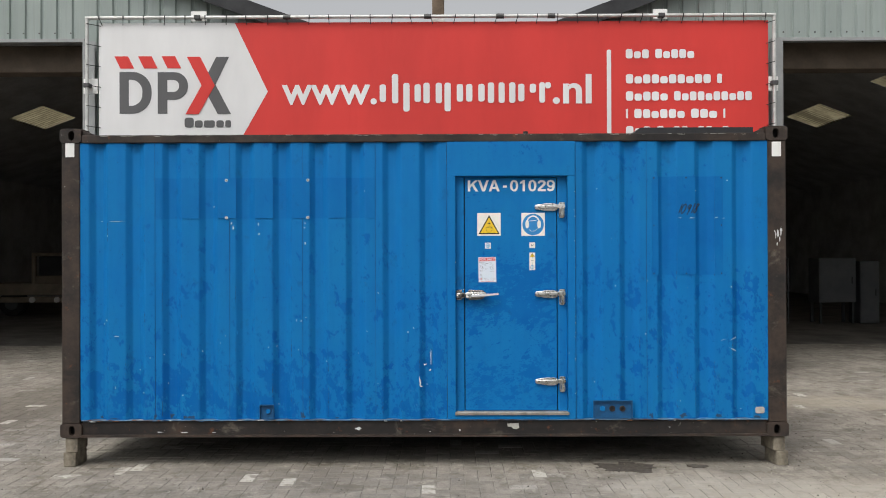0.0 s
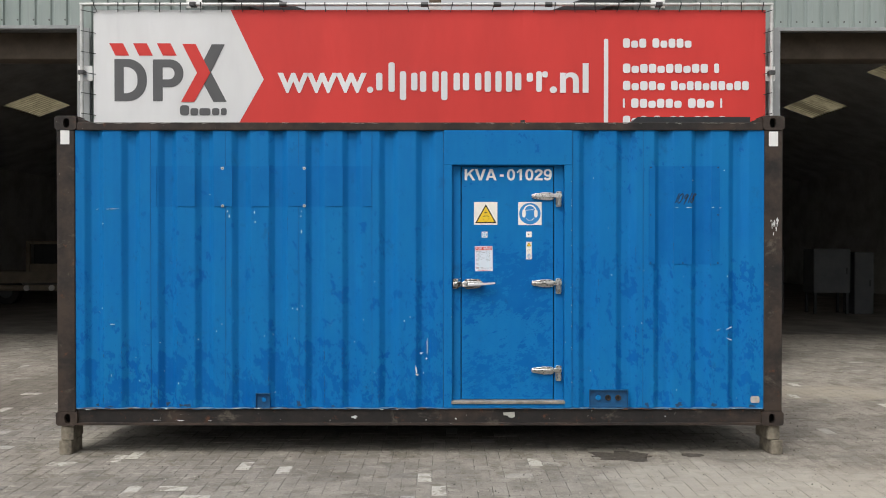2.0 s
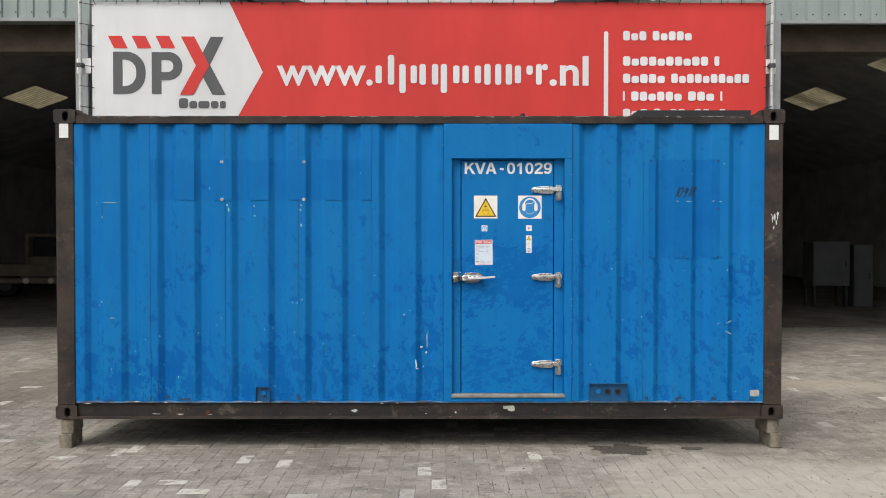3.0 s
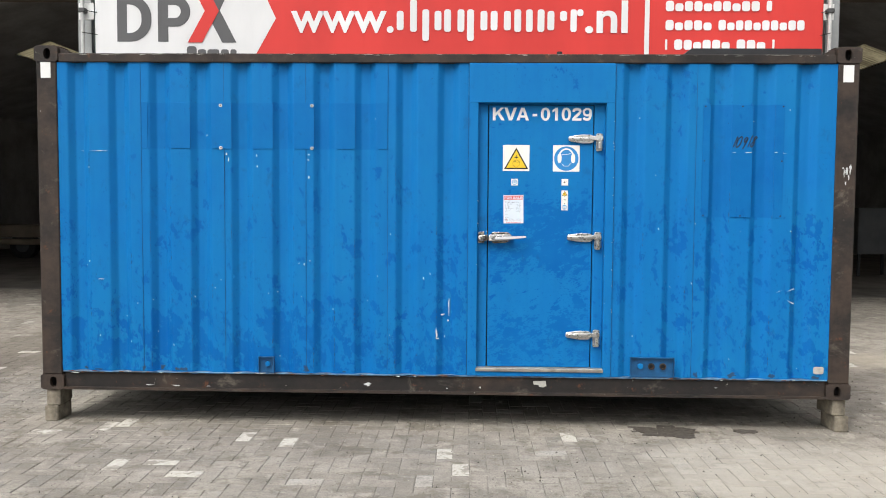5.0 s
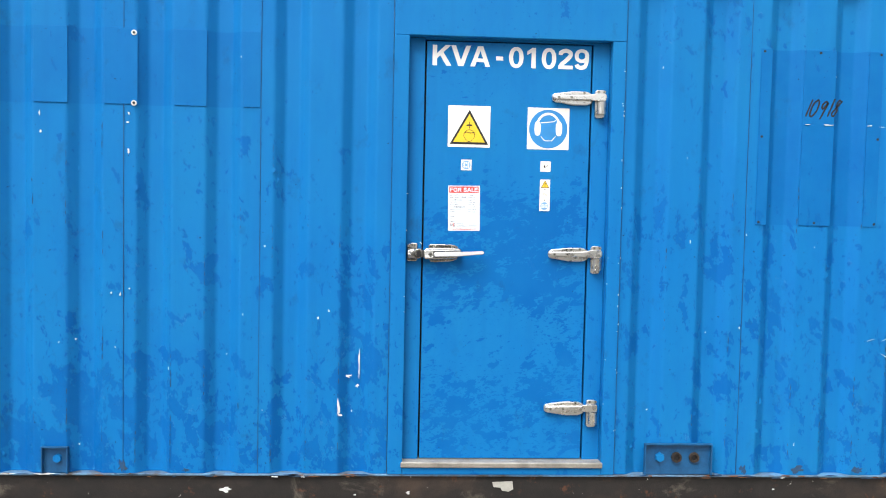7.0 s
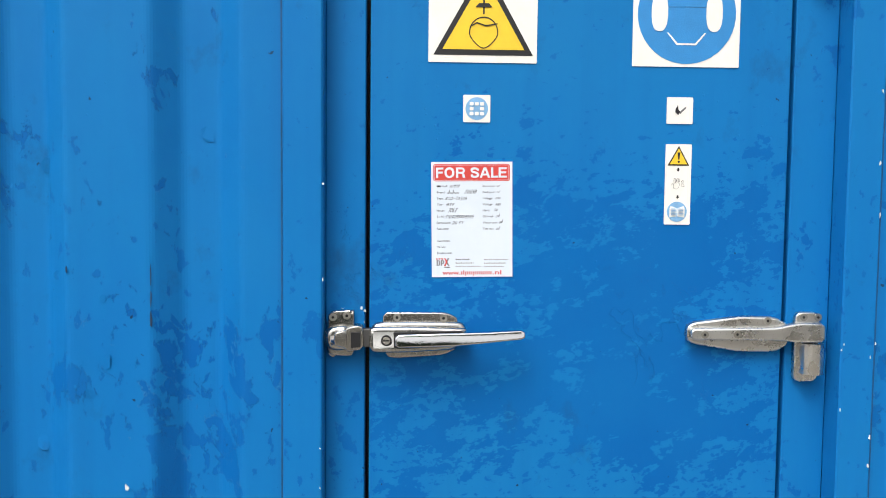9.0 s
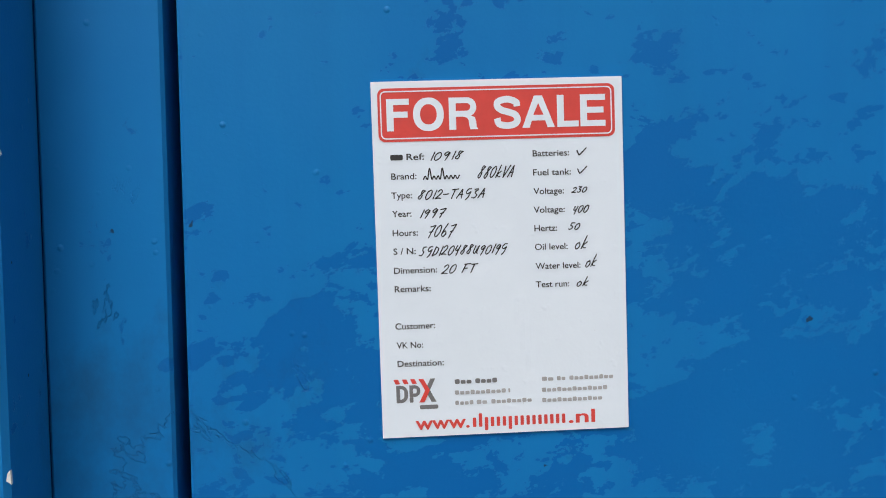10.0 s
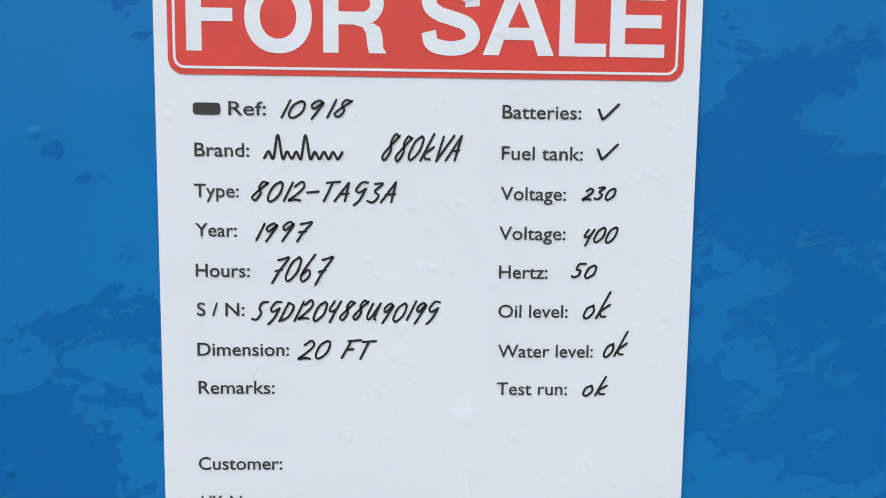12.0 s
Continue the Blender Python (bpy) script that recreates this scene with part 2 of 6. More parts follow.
M_SIGNBLUE = plain("sign_blue_vinyl", (0.025, 0.23, 0.56), 0.4, 0, 0.08, 30)
M_FADED = plain("faded_blue_ink", (0.20, 0.42, 0.68), 0.5, 0, 0.12, 60)
M_HATCH = plain("charcoal_steel", (0.018, 0.019, 0.022), 0.6, 0, 0.3, 5)
M_PIPE = plain("galvanised_pipe", (0.62, 0.62, 0.60), 0.5, 0.3, 0.25, 9)
M_COUPLER = plain("dark_steel_coupler", (0.10, 0.10, 0.10), 0.5, 0.6)
M_GREYSTEEL = plain("grey_painted_steel", (0.30, 0.31, 0.31), 0.6, 0, 0.2, 3)
M_TIMBER = plain("weathered_timber", (0.17, 0.125, 0.085), 0.85, 0, 0.5, 5, 0.002)
M_BEAM = plain("brown_shutter_box", (0.105, 0.078, 0.055), 0.8, 0, 0.4, 2)
M_HALL = plain("sooty_sheet", (0.62, 0.615, 0.61), 0.9, 0, 0.3, 1.5)
M_ROOFEDGE = plain("verge_and_shadow_dark", (0.030, 0.031, 0.034), 0.8, 0, 0.3, 3)
M_TRUCK = plain("cream_vehicle_paint", (0.25, 0.205, 0.15), 0.6, 0, 0.3, 4)
M_TYRE = plain("tyre_rubber", (0.02, 0.02, 0.02), 0.85)
M_CABINET = plain("grey_cabinet_paint", (0.085, 0.09, 0.095), 0.6, 0, 0.2, 3)
M_PAPER_RED = plain("red_print", (0.62, 0.055, 0.045), 0.42, 0, 0.10, 90, 0.0001)
M_FAINT = plain("faint_grey_print", (0.36, 0.36, 0.37), 0.5, 0, 0.15, 60)
M_GREY_INK = plain("grey_ink", (0.16, 0.16, 0.17), 0.5, 0, 0.15, 60)
M_PRINT = plain("black_print", (0.030, 0.030, 0.034), 0.5, 0, 0.2, 200)


def banner_cloth(name, color):
    n = Nodes(name)
    a = n.noise(0.7, 4, 0.55, n.scaled(2.2, 1, 0.7))
    tone = n.mix(n.step(a, 0.35, 0.7), color, tuple(c * 0.86 for c in color))
    folds = n.noise(0.9, 3, 0.5, n.scaled(2.4, 1, 0.55), 0.6)
    return n.done(tone, 0.55, 0, folds, 0.022, 0.3)


M_RED = banner_cloth("red_banner_cloth", (0.62, 0.045, 0.038))
M_BWHITE = banner_cloth("white_banner_cloth", (0.70, 0.70, 0.70))
M_BGREY = banner_cloth("grey_banner_print", (0.105, 0.105, 0.108))
M_BTEXT = banner_cloth("white_banner_print", (0.74, 0.74, 0.74))


def chrome(name, color, rough, pits):
    n = Nodes(name)
    spots = n.noise(420, 4, 0.6)
    m = n.step(spots, pits, pits + 0.03, 0, 0.75)
    tone = n.mix(m, color, (0.12, 0.10, 0.085))
    smear = n.noise(30, 5, 0.6)
    r = n.maths("ADD", n.step(smear, 0.35, 0.75, rough, rough * 1.9), n.maths("MULTIPLY", m, 0.4))
    return n.done(tone, r, n.step(m, 0, 1, 1.0, 0.3), n.maths("SUBTRACT", n.maths("MULTIPLY", n.noise(60, 3), 0.4), m), 0.0005)


M_LEVER = chrome("polished_lever", (0.60, 0.60, 0.60), 0.06, 0.72)
M_NICK = plain("worn_blue_edge", (0.006, 0.055, 0.15), 0.6, 0, 0.5, 25.0, 0.0005)
M_SCREW = chrome("dull_screw_steel", (0.38, 0.37, 0.33), 0.35, 0.66)
M_YARDWALL = plain("dark_green_wall", (0.030, 0.040, 0.032), 0.8, 0, 0.5, 1.5, 0.004)
M_CHROME = chrome("worn_chrome", (0.44, 0.435, 0.41), 0.15, 0.60)
M_ZINC = chrome("dull_cast_metal", (0.66, 0.65, 0.62), 0.22, 0.64)


def cladding_paint(name):
    n = Nodes(name)
    a = n.noise(0.8, 5, 0.6, n.scaled(3, 3, 0.5))
    tone = n.mix(n.step(a, 0.35, 0.7), (0.30, 0.345, 0.325), (0.235, 0.275, 0.26))
    drip = n.noise(1.0, 6, 0.65, n.scaled(22, 22, 0.7))
    tone = n.mix(n.step(drip, 0.55, 0.8, 0, 0.4), tone, (0.15, 0.16, 0.145))
    return n.done(tone, 0.55, 0, n.noise(90, 3), 0.0006, 0.3)


M_CLAD = cladding_paint("grey_green_cladding")


def paver_stone(name, kind):
    """Grey concrete paver: each piece with its own tone, dusty, some pale, with oil stains."""
    n = Nodes(name)
    r = n.random() if kind == "single" else n.island() if kind == "field" else 0.47
    tone = n.mix(n.step(r, 0.0, 1.0), (0.180, 0.161, 0.135), (0.262, 0.238, 0.204))
    r2 = n.maths("FRACT", n.maths("MULTIPLY", r, 17.31))
    tone = n.mix(n.step(r2, 0.80, 1.0, 0, 0.5), tone, (0.145, 0.136, 0.123))
    tone = n.mix(n.step(n.maths("FRACT", n.maths("MULTIPLY", r, 7.77)), 0.984, 0.988, 0, 0.6), tone, (0.50, 0.475, 0.43))
    pos = n.t.nodes.new("ShaderNodeNewGeometry").outputs["Position"]
    dust = n.noise(2.1, 9, 0.68, pos)
    sand = n.noise(0.8, 5, 0.6, n.scaled(1, 1, 1, pos, (2, 8, 0)))
    cover = n.maths("ADD", n.step(dust, 0.38, 0.60, 0, 0.75), n.step(sand, 0.42, 0.62, -0.3, 0.2))
    tone = n.mix(n.step(cover, 0, 1, 0, 0.9), tone, (0.325, 0.296, 0.251))
    dirt = n.noise(0.55, 7, 0.65, n.scaled(1, 1, 1, pos, (5, 3, 0)))
    tone = n.mix(n.step(dirt, 0.50, 0.70, 0, 0.7), tone, (0.105, 0.092, 0.076))
    grain = n.noise(70, 5, 0.7, pos)
    tone = n.mix(n.step(grain, 0.45, 0.72, 0, 0.6), tone, (0.085, 0.080, 0.071))
    grit = n.noise(330, 3, 0.6, pos)
    tone = n.mix(n.step(grit, 0.58, 0.72, 0, 0.5), tone, (0.40, 0.37, 0.32))
    mud = n.noise(3.2, 10, 0.74, n.scaled(1, 1, 1, pos, (6, 2, 5)), 0.4)
    tone = n.mix(n.step(mud, 0.53, 0.60, 0, 0.75), tone, (0.135, 0.118, 0.092))
    film = n.noise(5.0, 10, 0.76, n.scaled(1, 1, 1, pos, (9, 9, 1)), 0.3)
    tone = n.mix(n.step(film, 0.55, 0.62, 0, 0.65), tone, (0.345, 0.318, 0.270))
    crumbs = n.noise(38, 4, 0.7, n.scaled(1, 1, 1, pos, (3, 3, 7)))
    tone = n.mix(n.step(crumbs, 0.62, 0.67, 0, 0.8), tone, (0.050, 0.044, 0.036))
    blot = n.noise(6.0, 8, 0.7, n.scaled(1, 1, 1, pos, (1, 4, 2)))
    tone = n.mix(n.step(blot, 0.52, 0.70, 0, 0.7), tone, (0.088, 0.076, 0.062))
    sep = n.t.nodes.new("ShaderNodeSeparateXYZ")
    n.put(sep.inputs[0], pos)
    rough = 0.86
    for cx, cy, rx, ry, spill in ((2.5, -1.0, 1.5, 0.75, (0.40, 0.365, 0.31)), (-4.6, 2.6, 1.3, 1.6, (0.11, 0.094, 0.074)), (4.6, 2.9, 1.0, 0.5, (0.34, 0.30, 0.235))):
        dx = n.maths("POWER", n.maths("ABSOLUTE", n.maths("DIVIDE", n.maths("SUBTRACT", sep.outputs[0], cx), rx)), 2.0)
        dy = n.maths("POWER", n.maths("ABSOLUTE", n.maths("DIVIDE", n.maths("SUBTRACT", sep.outputs[1], cy), ry)), 2.0)
        d = n.maths("ADD", n.maths("ADD", dx, dy), n.step(dust, 0.3, 0.7, -0.9, 0.9))
        tone = n.mix(n.step(d, 0.3, 1.2, 0.6, 0), tone, spill)
    return n.done(tone, rough, 0, n.maths("ADD", n.maths("MULTIPLY", grain, 0.6), dust), 0.004, 0.3)


M_PAVER_ONE = paver_stone("paver_concrete", "single")
M_PAVER = paver_stone("paver_concrete_field", "field")
M_SAND = plain("joint_sand", (0.245, 0.222, 0.186), 0.95, 0, 0.5, 2.6, 0.003, (0.060, 0.052, 0.042))


def worn_pale(name):
    """Pale concrete showing through ragged dust and dirt."""
    n = Nodes(name)
    pos = n.t.nodes.new("ShaderNodeNewGeometry").outputs["Position"]
    wear = n.noise(9, 9, 0.72, pos, 0.5)
    tone = n.mix(n.step(n.noise(30, 5, 0.6, pos), 0.35, 0.7), (0.50, 0.475, 0.42), (0.38, 0.355, 0.305))
    tone = n.mix(n.step(wear, 0.50, 0.56, 0, 0.9), tone, (0.225, 0.203, 0.170))
    grain = n.noise(120, 4, 0.7, pos)
    tone = n.mix(n.step(grain, 0.55, 0.72, 0, 0.6), tone, (0.16, 0.145, 0.12))
    return n.done(tone, 0.88, 0, grain, 0.003, 0.3)


M_PALE = worn_pale("pale_paver_concrete")


def grit_stone(name):
    n = Nodes(name)
    return n.done(n.mix(n.step(n.island(), 0.55, 0.62), (0.055, 0.048, 0.038), (0.34, 0.31, 0.26)), 0.9, 0, n.noise(300, 3), 0.0005, 0.3)


M_GRIT = grit_stone("loose_grit")
M_OIL = plain("soaked_oil", (0.072, 0.061, 0.049), 0.7, 0, 0.4, 30, 0.001)
M_BLOCK = plain("stacked_concrete_block", (0.27, 0.235, 0.18), 0.9, 0, 0.6, 12, 0.003)


def roof_light(name):
    n = Nodes(name)
    a = n.noise(3, 6, 0.65)
    tone = n.mix(n.step(a, 0.35, 0.7), (0.20, 0.175, 0.108), (0.10, 0.085, 0.052))
    # dark stripes: shading of the ribs put into the colour
    rib = n.maths("SINE", n.maths("MULTIPLY", n.axes()[1], 2 * math.pi / 0.168))
    tone = n.mix(n.step(rib, -0.3, 0.7, 0, 0.75), tone, (0.030, 0.024, 0.014))
    tr = n.t.nodes.new("ShaderNodeBsdfTranslucent")
    n.put(tr.inputs["Color"], tone)
    out = [x for x in n.t.nodes if x.type == "OUTPUT_MATERIAL"][0]
    n.t.links.new(tr.outputs[0], out.inputs["Surface"])
    return n.m


M_ROOFLIGHT = roof_light("yellowed_translucent_sheet")


# ---- mesh helpers ----
def thing(name, at, label, category, group="", kind=""):
    ob = new(name)
    ob.empty_display_size = 0.2
    ob.matrix_world = Matrix.Translation(at)
    return tagged(ob, label, category, group, kind)


def origin_of(ob):
    """Where a thing stands; its parts are built in world coordinates."""
    return ob.matrix_basis.copy() if ob.parent is None else Matrix.Identity(4)


def part(name, bm, material, parent=None, label="", smooth=False):
    """Links a bmesh, built in world coordinates, as one mesh object under its parent."""
    bmesh.ops.recalc_face_normals(bm, faces=bm.faces)
    me = bpy.data.meshes.new(name)
    bm.to_mesh(me)
    bm.free()
    if smooth:
        for p in me.polygons:
            p.use_smooth = True
    me.materials.append(material)
    ob = new(name, me)
    if parent is not None:
        ob.parent = parent
        ob.matrix_parent_inverse = origin_of(parent).inverted()
    return tagged(ob, label) if label else ob


def box(x0, x1, y0, y1, z0, z1, bevel=0.0, bm=None, segments=1):
    own = bmesh.new()
    m = Matrix.LocRotScale(((x0 + x1) / 2, (y0 + y1) / 2, (z0 + z1) / 2), None, (abs(x1 - x0), abs(y1 - y0), abs(z1 - z0)))
    bmesh.ops.create_cube(own, size=1, matrix=m)
    if bevel:
        bmesh.ops.bevel(own, geom=own.edges[:], offset=bevel, segments=segments, affect="EDGES", profile=0.6)
    return joined(bm, own)


def joined(bm, own):
    if bm is None:
        return own
    me = bpy.data.meshes.new("scratch_mesh")
    own.to_mesh(me)
    own.free()
    bm.from_mesh(me)
    bpy.data.meshes.remove(me)
    return bm


def tube(a, b, r, n=16, bm=None, r2=None):
    own = bmesh.new()
    a, b = Vector(a), Vector(b)
    m = Matrix.Translation((a + b) / 2) @ (b - a).to_track_quat("Z", "Y").to_matrix().to_4x4()
    bmesh.ops.create_cone(own, cap_ends=True, segments=n, radius1=r, radius2=r if r2 is None else r2, depth=(b - a).length, matrix=m)
    return joined(bm, own)


def slab(points, y0, y1, bm=None, bevel=0.0):
    """A prism: an outline of (x, z) points, between two depths y0 (front) and y1."""
    own = bmesh.new()
    front = [own.verts.new((x, y0, z)) for x, z in points]
    rear = [own.verts.new((x, y1, z)) for x, z in points]
    f = own.faces.new(front)
    own.faces.new(rear[::-1])
    for i in range(len(points)):
        j = (i + 1) % len(points)
        own.faces.new((front[i], rear[i], rear[j], front[j]))
    if bevel:
        bmesh.ops.bevel(own, geom=[e for e in f.edges], offset=bevel, segments=2, affect="EDGES", profile=0.6)
    return joined(bm, own)


def dome(points, y0, y1, r, tilt=0.0, soften=2):
    """A cast plate: a softened outline with a rounded rim, its face leaning back by a slope."""
    for _ in range(soften):
        cut = []
        for i, (x, z) in enumerate(points):
            u, w = points[(i + 1) % len(points)]
            f = min(0.2, 0.007 / (math.hypot(u - x, w - z) or 1.0))
            cut += [(x + f * (u - x), z + f * (w - z)), (u + f * (x - u), w + f * (z - w))]
        points = cut
    k = len(points)
    area = sum(points[i - 1][0] * points[i][1] - points[i][0] * points[i - 1][1] for i in range(k))
    side = 1.0 if area > 0 else -1.0
    middle = sum(z for _, z in points) / k
    inward = []
    for i in range(k):
        dx, dz = points[(i + 1) % k][0] - points[i - 1][0], points[(i + 1) % k][1] - points[i - 1][1]
        size = math.hypot(dx, dz) or 1.0
        inward.append((-dz / size * side, dx / size * side))
    own = bmesh.new()
    rows = [[own.verts.new((x, y1, z)) for x, z in points]]
    for a in (0, 18, 36, 54, 72, 90, 91):
        go = r * (1 - math.cos(radians(min(a, 90)))) + (0.0006 if a > 90 else 0.0)
        rise = r * (1 - math.sin(radians(min(a, 90))))
        row = []
        for (x, z), (ix, iz) in zip(points, inward):
            row.append(own.verts.new((x + ix * go, y0 + rise + tilt * (z - middle), z + iz * go)))
        rows.append(row)
    for a, b in zip(rows, rows[1:]):
        for i in range(k):
            j = (i + 1) % k
            own.faces.new((a[i], b[i], b[j], a[j]))
    own.faces.new(rows[-1])
    own.faces.new(rows[0][::-1])
    return own


def ring(cx, cz, outer, inner, y0, y1, bm=None):
    """A plate between two outlines of equal count, with a hole through it."""
    own = bmesh.new()
    k = len(outer)
    rows = []
    for pts, y in ((outer, y0), (inner, y0), (inner, y1), (outer, y1)):
        rows.append([own.verts.new((cx + x, y, cz + z)) for x, z in pts])
    for a in range(4):
        p, q = rows[a], rows[(a + 1) % 4]
        for i in range(k):
            j = (i + 1) % k
            own.faces.new((p[i], p[j], q[j], q[i]))
    return joined(bm, own)


def oval(rx, rz, n=24, power=2.0):
    pts = []
    for i in range(n):
        a = 2 * math.pi * (i + 0.5) / n
        c, s = math.cos(a), math.sin(a)
        pts.append((rx * math.copysign(abs(c) ** (2 / power), c), rz * math.copysign(abs(s) ** (2 / power), s)))
    return pts


def moved(points, dx, dz):
    return [(x + dx, z + dz) for x, z in points]


def rounded(x0, x1, z0, z1, r, n=5):
    pts = []
    for cx, cz, a0 in ((x1 - r, z1 - r, 0), (x0 + r, z1 - r, 90), (x0 + r, z0 + r, 180), (x1 - r, z0 + r, 270)):
        for i in range(n + 1):
            a = radians(a0 + 90 * i / n)
            pts.append((cx + r * math.cos(a), cz + r * math.sin(a)))
    return pts


CAP = {}


def letters(text, bold=0.0, shear=0.0):
    """The flat outline of a text as vertices and faces, with its extent; the baseline is 0."""
    cu = bpy.data.curves.new("lettering", "FONT")
    cu.body, cu.offset, cu.shear, cu.resolution_u = text, bold, shear, 4
    ob = bpy.data.objects.new("lettering", cu)
    scene.collection.objects.link(ob)
    dg = bpy.context.evaluated_depsgraph_get()
    me = bpy.data.meshes.new_from_object(ob.evaluated_get(dg))
    verts = [tuple(v.co) for v in me.vertices]
    faces = [tuple(p.vertices) for p in me.polygons]
    bpy.data.objects.remove(ob)
    bpy.data.curves.remove(cu)
    bpy.data.meshes.remove(me)
    return verts, faces


def cap_height():
    if "h" not in CAP:
        v, _ = letters("H")
        CAP["h"] = max(p[1] for p in v)
    return CAP["h"]


def text_on(text, x0, x1, base, cap, y, bm=None, bold=0.0, shear=0.0, place=None):
    """Lettering of ink width x0..x1 with its baseline and capital height, on a plane y."""
    v, f = letters(text, bold, shear)
    lo, hi = min(p[0] for p in v), max(p[0] for p in v)
    k, h = (x1 - x0) / (hi - lo), cap / cap_height()
    bm = bm or bmesh.new()
    made = []
    for p in v:
        q = (x0 + (p[0] - lo) * k, base + p[1] * h)
        q = place(*q) if place else q
        made.append(bm.verts.new((q[0], y, q[1])))
    for t in f:
        bm.faces.new([made[i] for i in t])
    return bm


def flake(x, z, w, h, y, bm=None, n=13):
    pts = []
    for i in range(n):
        a = 2 * math.pi * i / n
        r = random.uniform(0.3, 1.0)
        pts.append((x + math.cos(a) * w * r / 2, z + math.sin(a) * h * r / 2))
    return slab(pts, y - 0.0008, y + 0.001, bm)


# ---- ground and hall ----
bm = bmesh.new()
bmesh.ops.create_grid(bm, x_segments=8, y_segments=8, size=400, matrix=Matrix.Translation((0, 0, -0.0032)))
ground = part("ground", bm, M_SAND)
tagged(ground, "dusty grey sand-jointed yard and hall floor", "ground", kind="structure")

FACE, RIDGE, VALLEY, SLOPE = 4.95, 7.5, 4.27, 0.37


def roofline(x):
    a = abs(x)
    return VALLEY + SLOPE * (a if a <= RIDGE else 2 * RIDGE - a)


def cladding(name, x0, x1, z0):
    """Ribbed sheet steel between x0 and x1, up to the gable line."""
    bm = bmesh.new()
    period, xs = 0.225, []
    x = x0
    while x < x1:
        for dx, dy in ((0.0, 0.0), (0.165, 0.0), (0.180, 0.028), (0.210, 0.028)):
            if x + dx < x1:
                xs.append((x + dx, FACE + dy))
        x += period
    xs.append((x1, FACE))
    for k in (0.0, 0.012):
        low = [bm.verts.new((x, y + k, z0)) for x, y in xs]
        top = [bm.verts.new((x, y + k, roofline(x) - 0.03)) for x, y in xs]
        for i in range(len(xs) - 1):
            bm.faces.new((low[i], low[i + 1], top[i + 1], top[i]))
    ob = part(name, bm, M_CLAD)
    return tagged(ob, "grey-green ribbed steel cladding, weathered", "wall", kind="structure")


wall_west = cladding("wall_west", -15.0, -4.97, 4.83)
wall_middle = cladding("wall_middle", -4.97, 4.93, 0.0)
wall_east = cladding("wall_east", 4.93, 15.0, 4.80)
# screws along the foot of the upper sheets
for owner, a, b, z in ((wall_west, -9.0, -5.0, 4.93), (wall_east, 5.0, 9.0, 4.90)):
    bm = bmesh.new()
    x = a
    while x < b:
        tube((x, FACE - 0.006, z), (x, FACE + 0.003, z), 0.012, 8, bm)
        x += 0.225
    part("screw_row", bm, M_COUPLER, owner, "dark fixing screws")
for a, b, z in ((-13.4, -4.97, 4.80), (4.93, 13.4, 4.77)):
    ob = part("trim", box(a, b, FACE - 0.02, FACE + 0.06, z, z + 0.05, 0.004), M_GREYSTEEL)
    tagged(ob, "grey folded steel drip trim over the hall opening", "trim", kind="structure")
for a, b in ((-4.975, -4.80), (4.80, 4.965)):
    bm = box(a, b, FACE - 0.075, FACE - 0.06, 0, 4.80)
    box(a, b, FACE - 0.01, FACE - 0.003, 0, 4.80, 0, bm)
    box((a + b) / 2 - 0.006, (a + b) / 2 + 0.006, FACE - 0.06, FACE - 0.01, 0, 4.80, 0, bm)
    ob = part("steel_column", bm, M_GREYSTEEL)
    tagged(ob, "grey painted steel H-column beside the hall opening", "column", kind="structure")
slab_floor = part("floor_hall", box(-15.0, 15.0, 9.0, 32.0, -0.05, 0.006), M_HALLFLOOR)
tagged(slab_floor, "dark concrete floor of the halls", "floor", kind="structure")
# jambs that return into the halls
for a, b in ((-4.97, -4.90), (4.86, 4.93)):
    ob = part("wall_jamb", box(a, b, FACE + 0.042, FACE + 0.5, 0, 4.8), M_GREYSTEEL)
    tagged(ob, "grey steel return of the hall opening", "wall", kind="structure")
for a, b in ((-11.8, -5.0), (4.96, 11.8)):
    ob = part("shutter_box", box(a, b, 5.30, 5.62, 4.45, 4.84, 0.01), M_BEAM)
    tagged(ob, "brown roller shutter housing behind the lintel", "beam", kind="structure")

# gable verges and roofs with openings for roof lights
LIGHTS = ((-11.82, -10.83, 15.75, 17.93), (10.62, 11.59, 16.38, 18.80), (10.55, 11.55, 11.2, 13.6),
          # eight more, unseen, added to let light into the halls
          *[(s * 3.9 - 0.5, s * 3.9 + 0.5, y, y + 2.4) for s in (-1, 1) for y in (7.6, 12.4, 17.2, 22.0)])


def roof_sheet(name, xa, xb):
    xs = sorted({xa, xb, *[v for l in LIGHTS for v in l[:2] if xa < v < xb]})
    ys = sorted({FACE - 0.15, 32.0, *[v for l in LIGHTS for v in l[2:]]})
    bm = bmesh.new()
    for i in range(len(xs) - 1):
        for j in range(len(ys) - 1):
            mx, my = (xs[i] + xs[i + 1]) / 2, (ys[j] + ys[j + 1]) / 2
            if any(l[0] < mx < l[1] and l[2] < my < l[3] for l in LIGHTS):
                continue
            for k in (0.0, 0.08):
                bm.faces.new([bm.verts.new((x, y, roofline(x) + k)) for x, y in
                              ((xs[i], ys[j]), (xs[i + 1], ys[j]), (xs[i + 1], ys[j + 1]), (xs[i], ys[j + 1]))])
    ob = part(name, bm, M_HALL)
    return tagged(ob, "dark sooty underside of the hall roof", "ceiling", kind="structure")


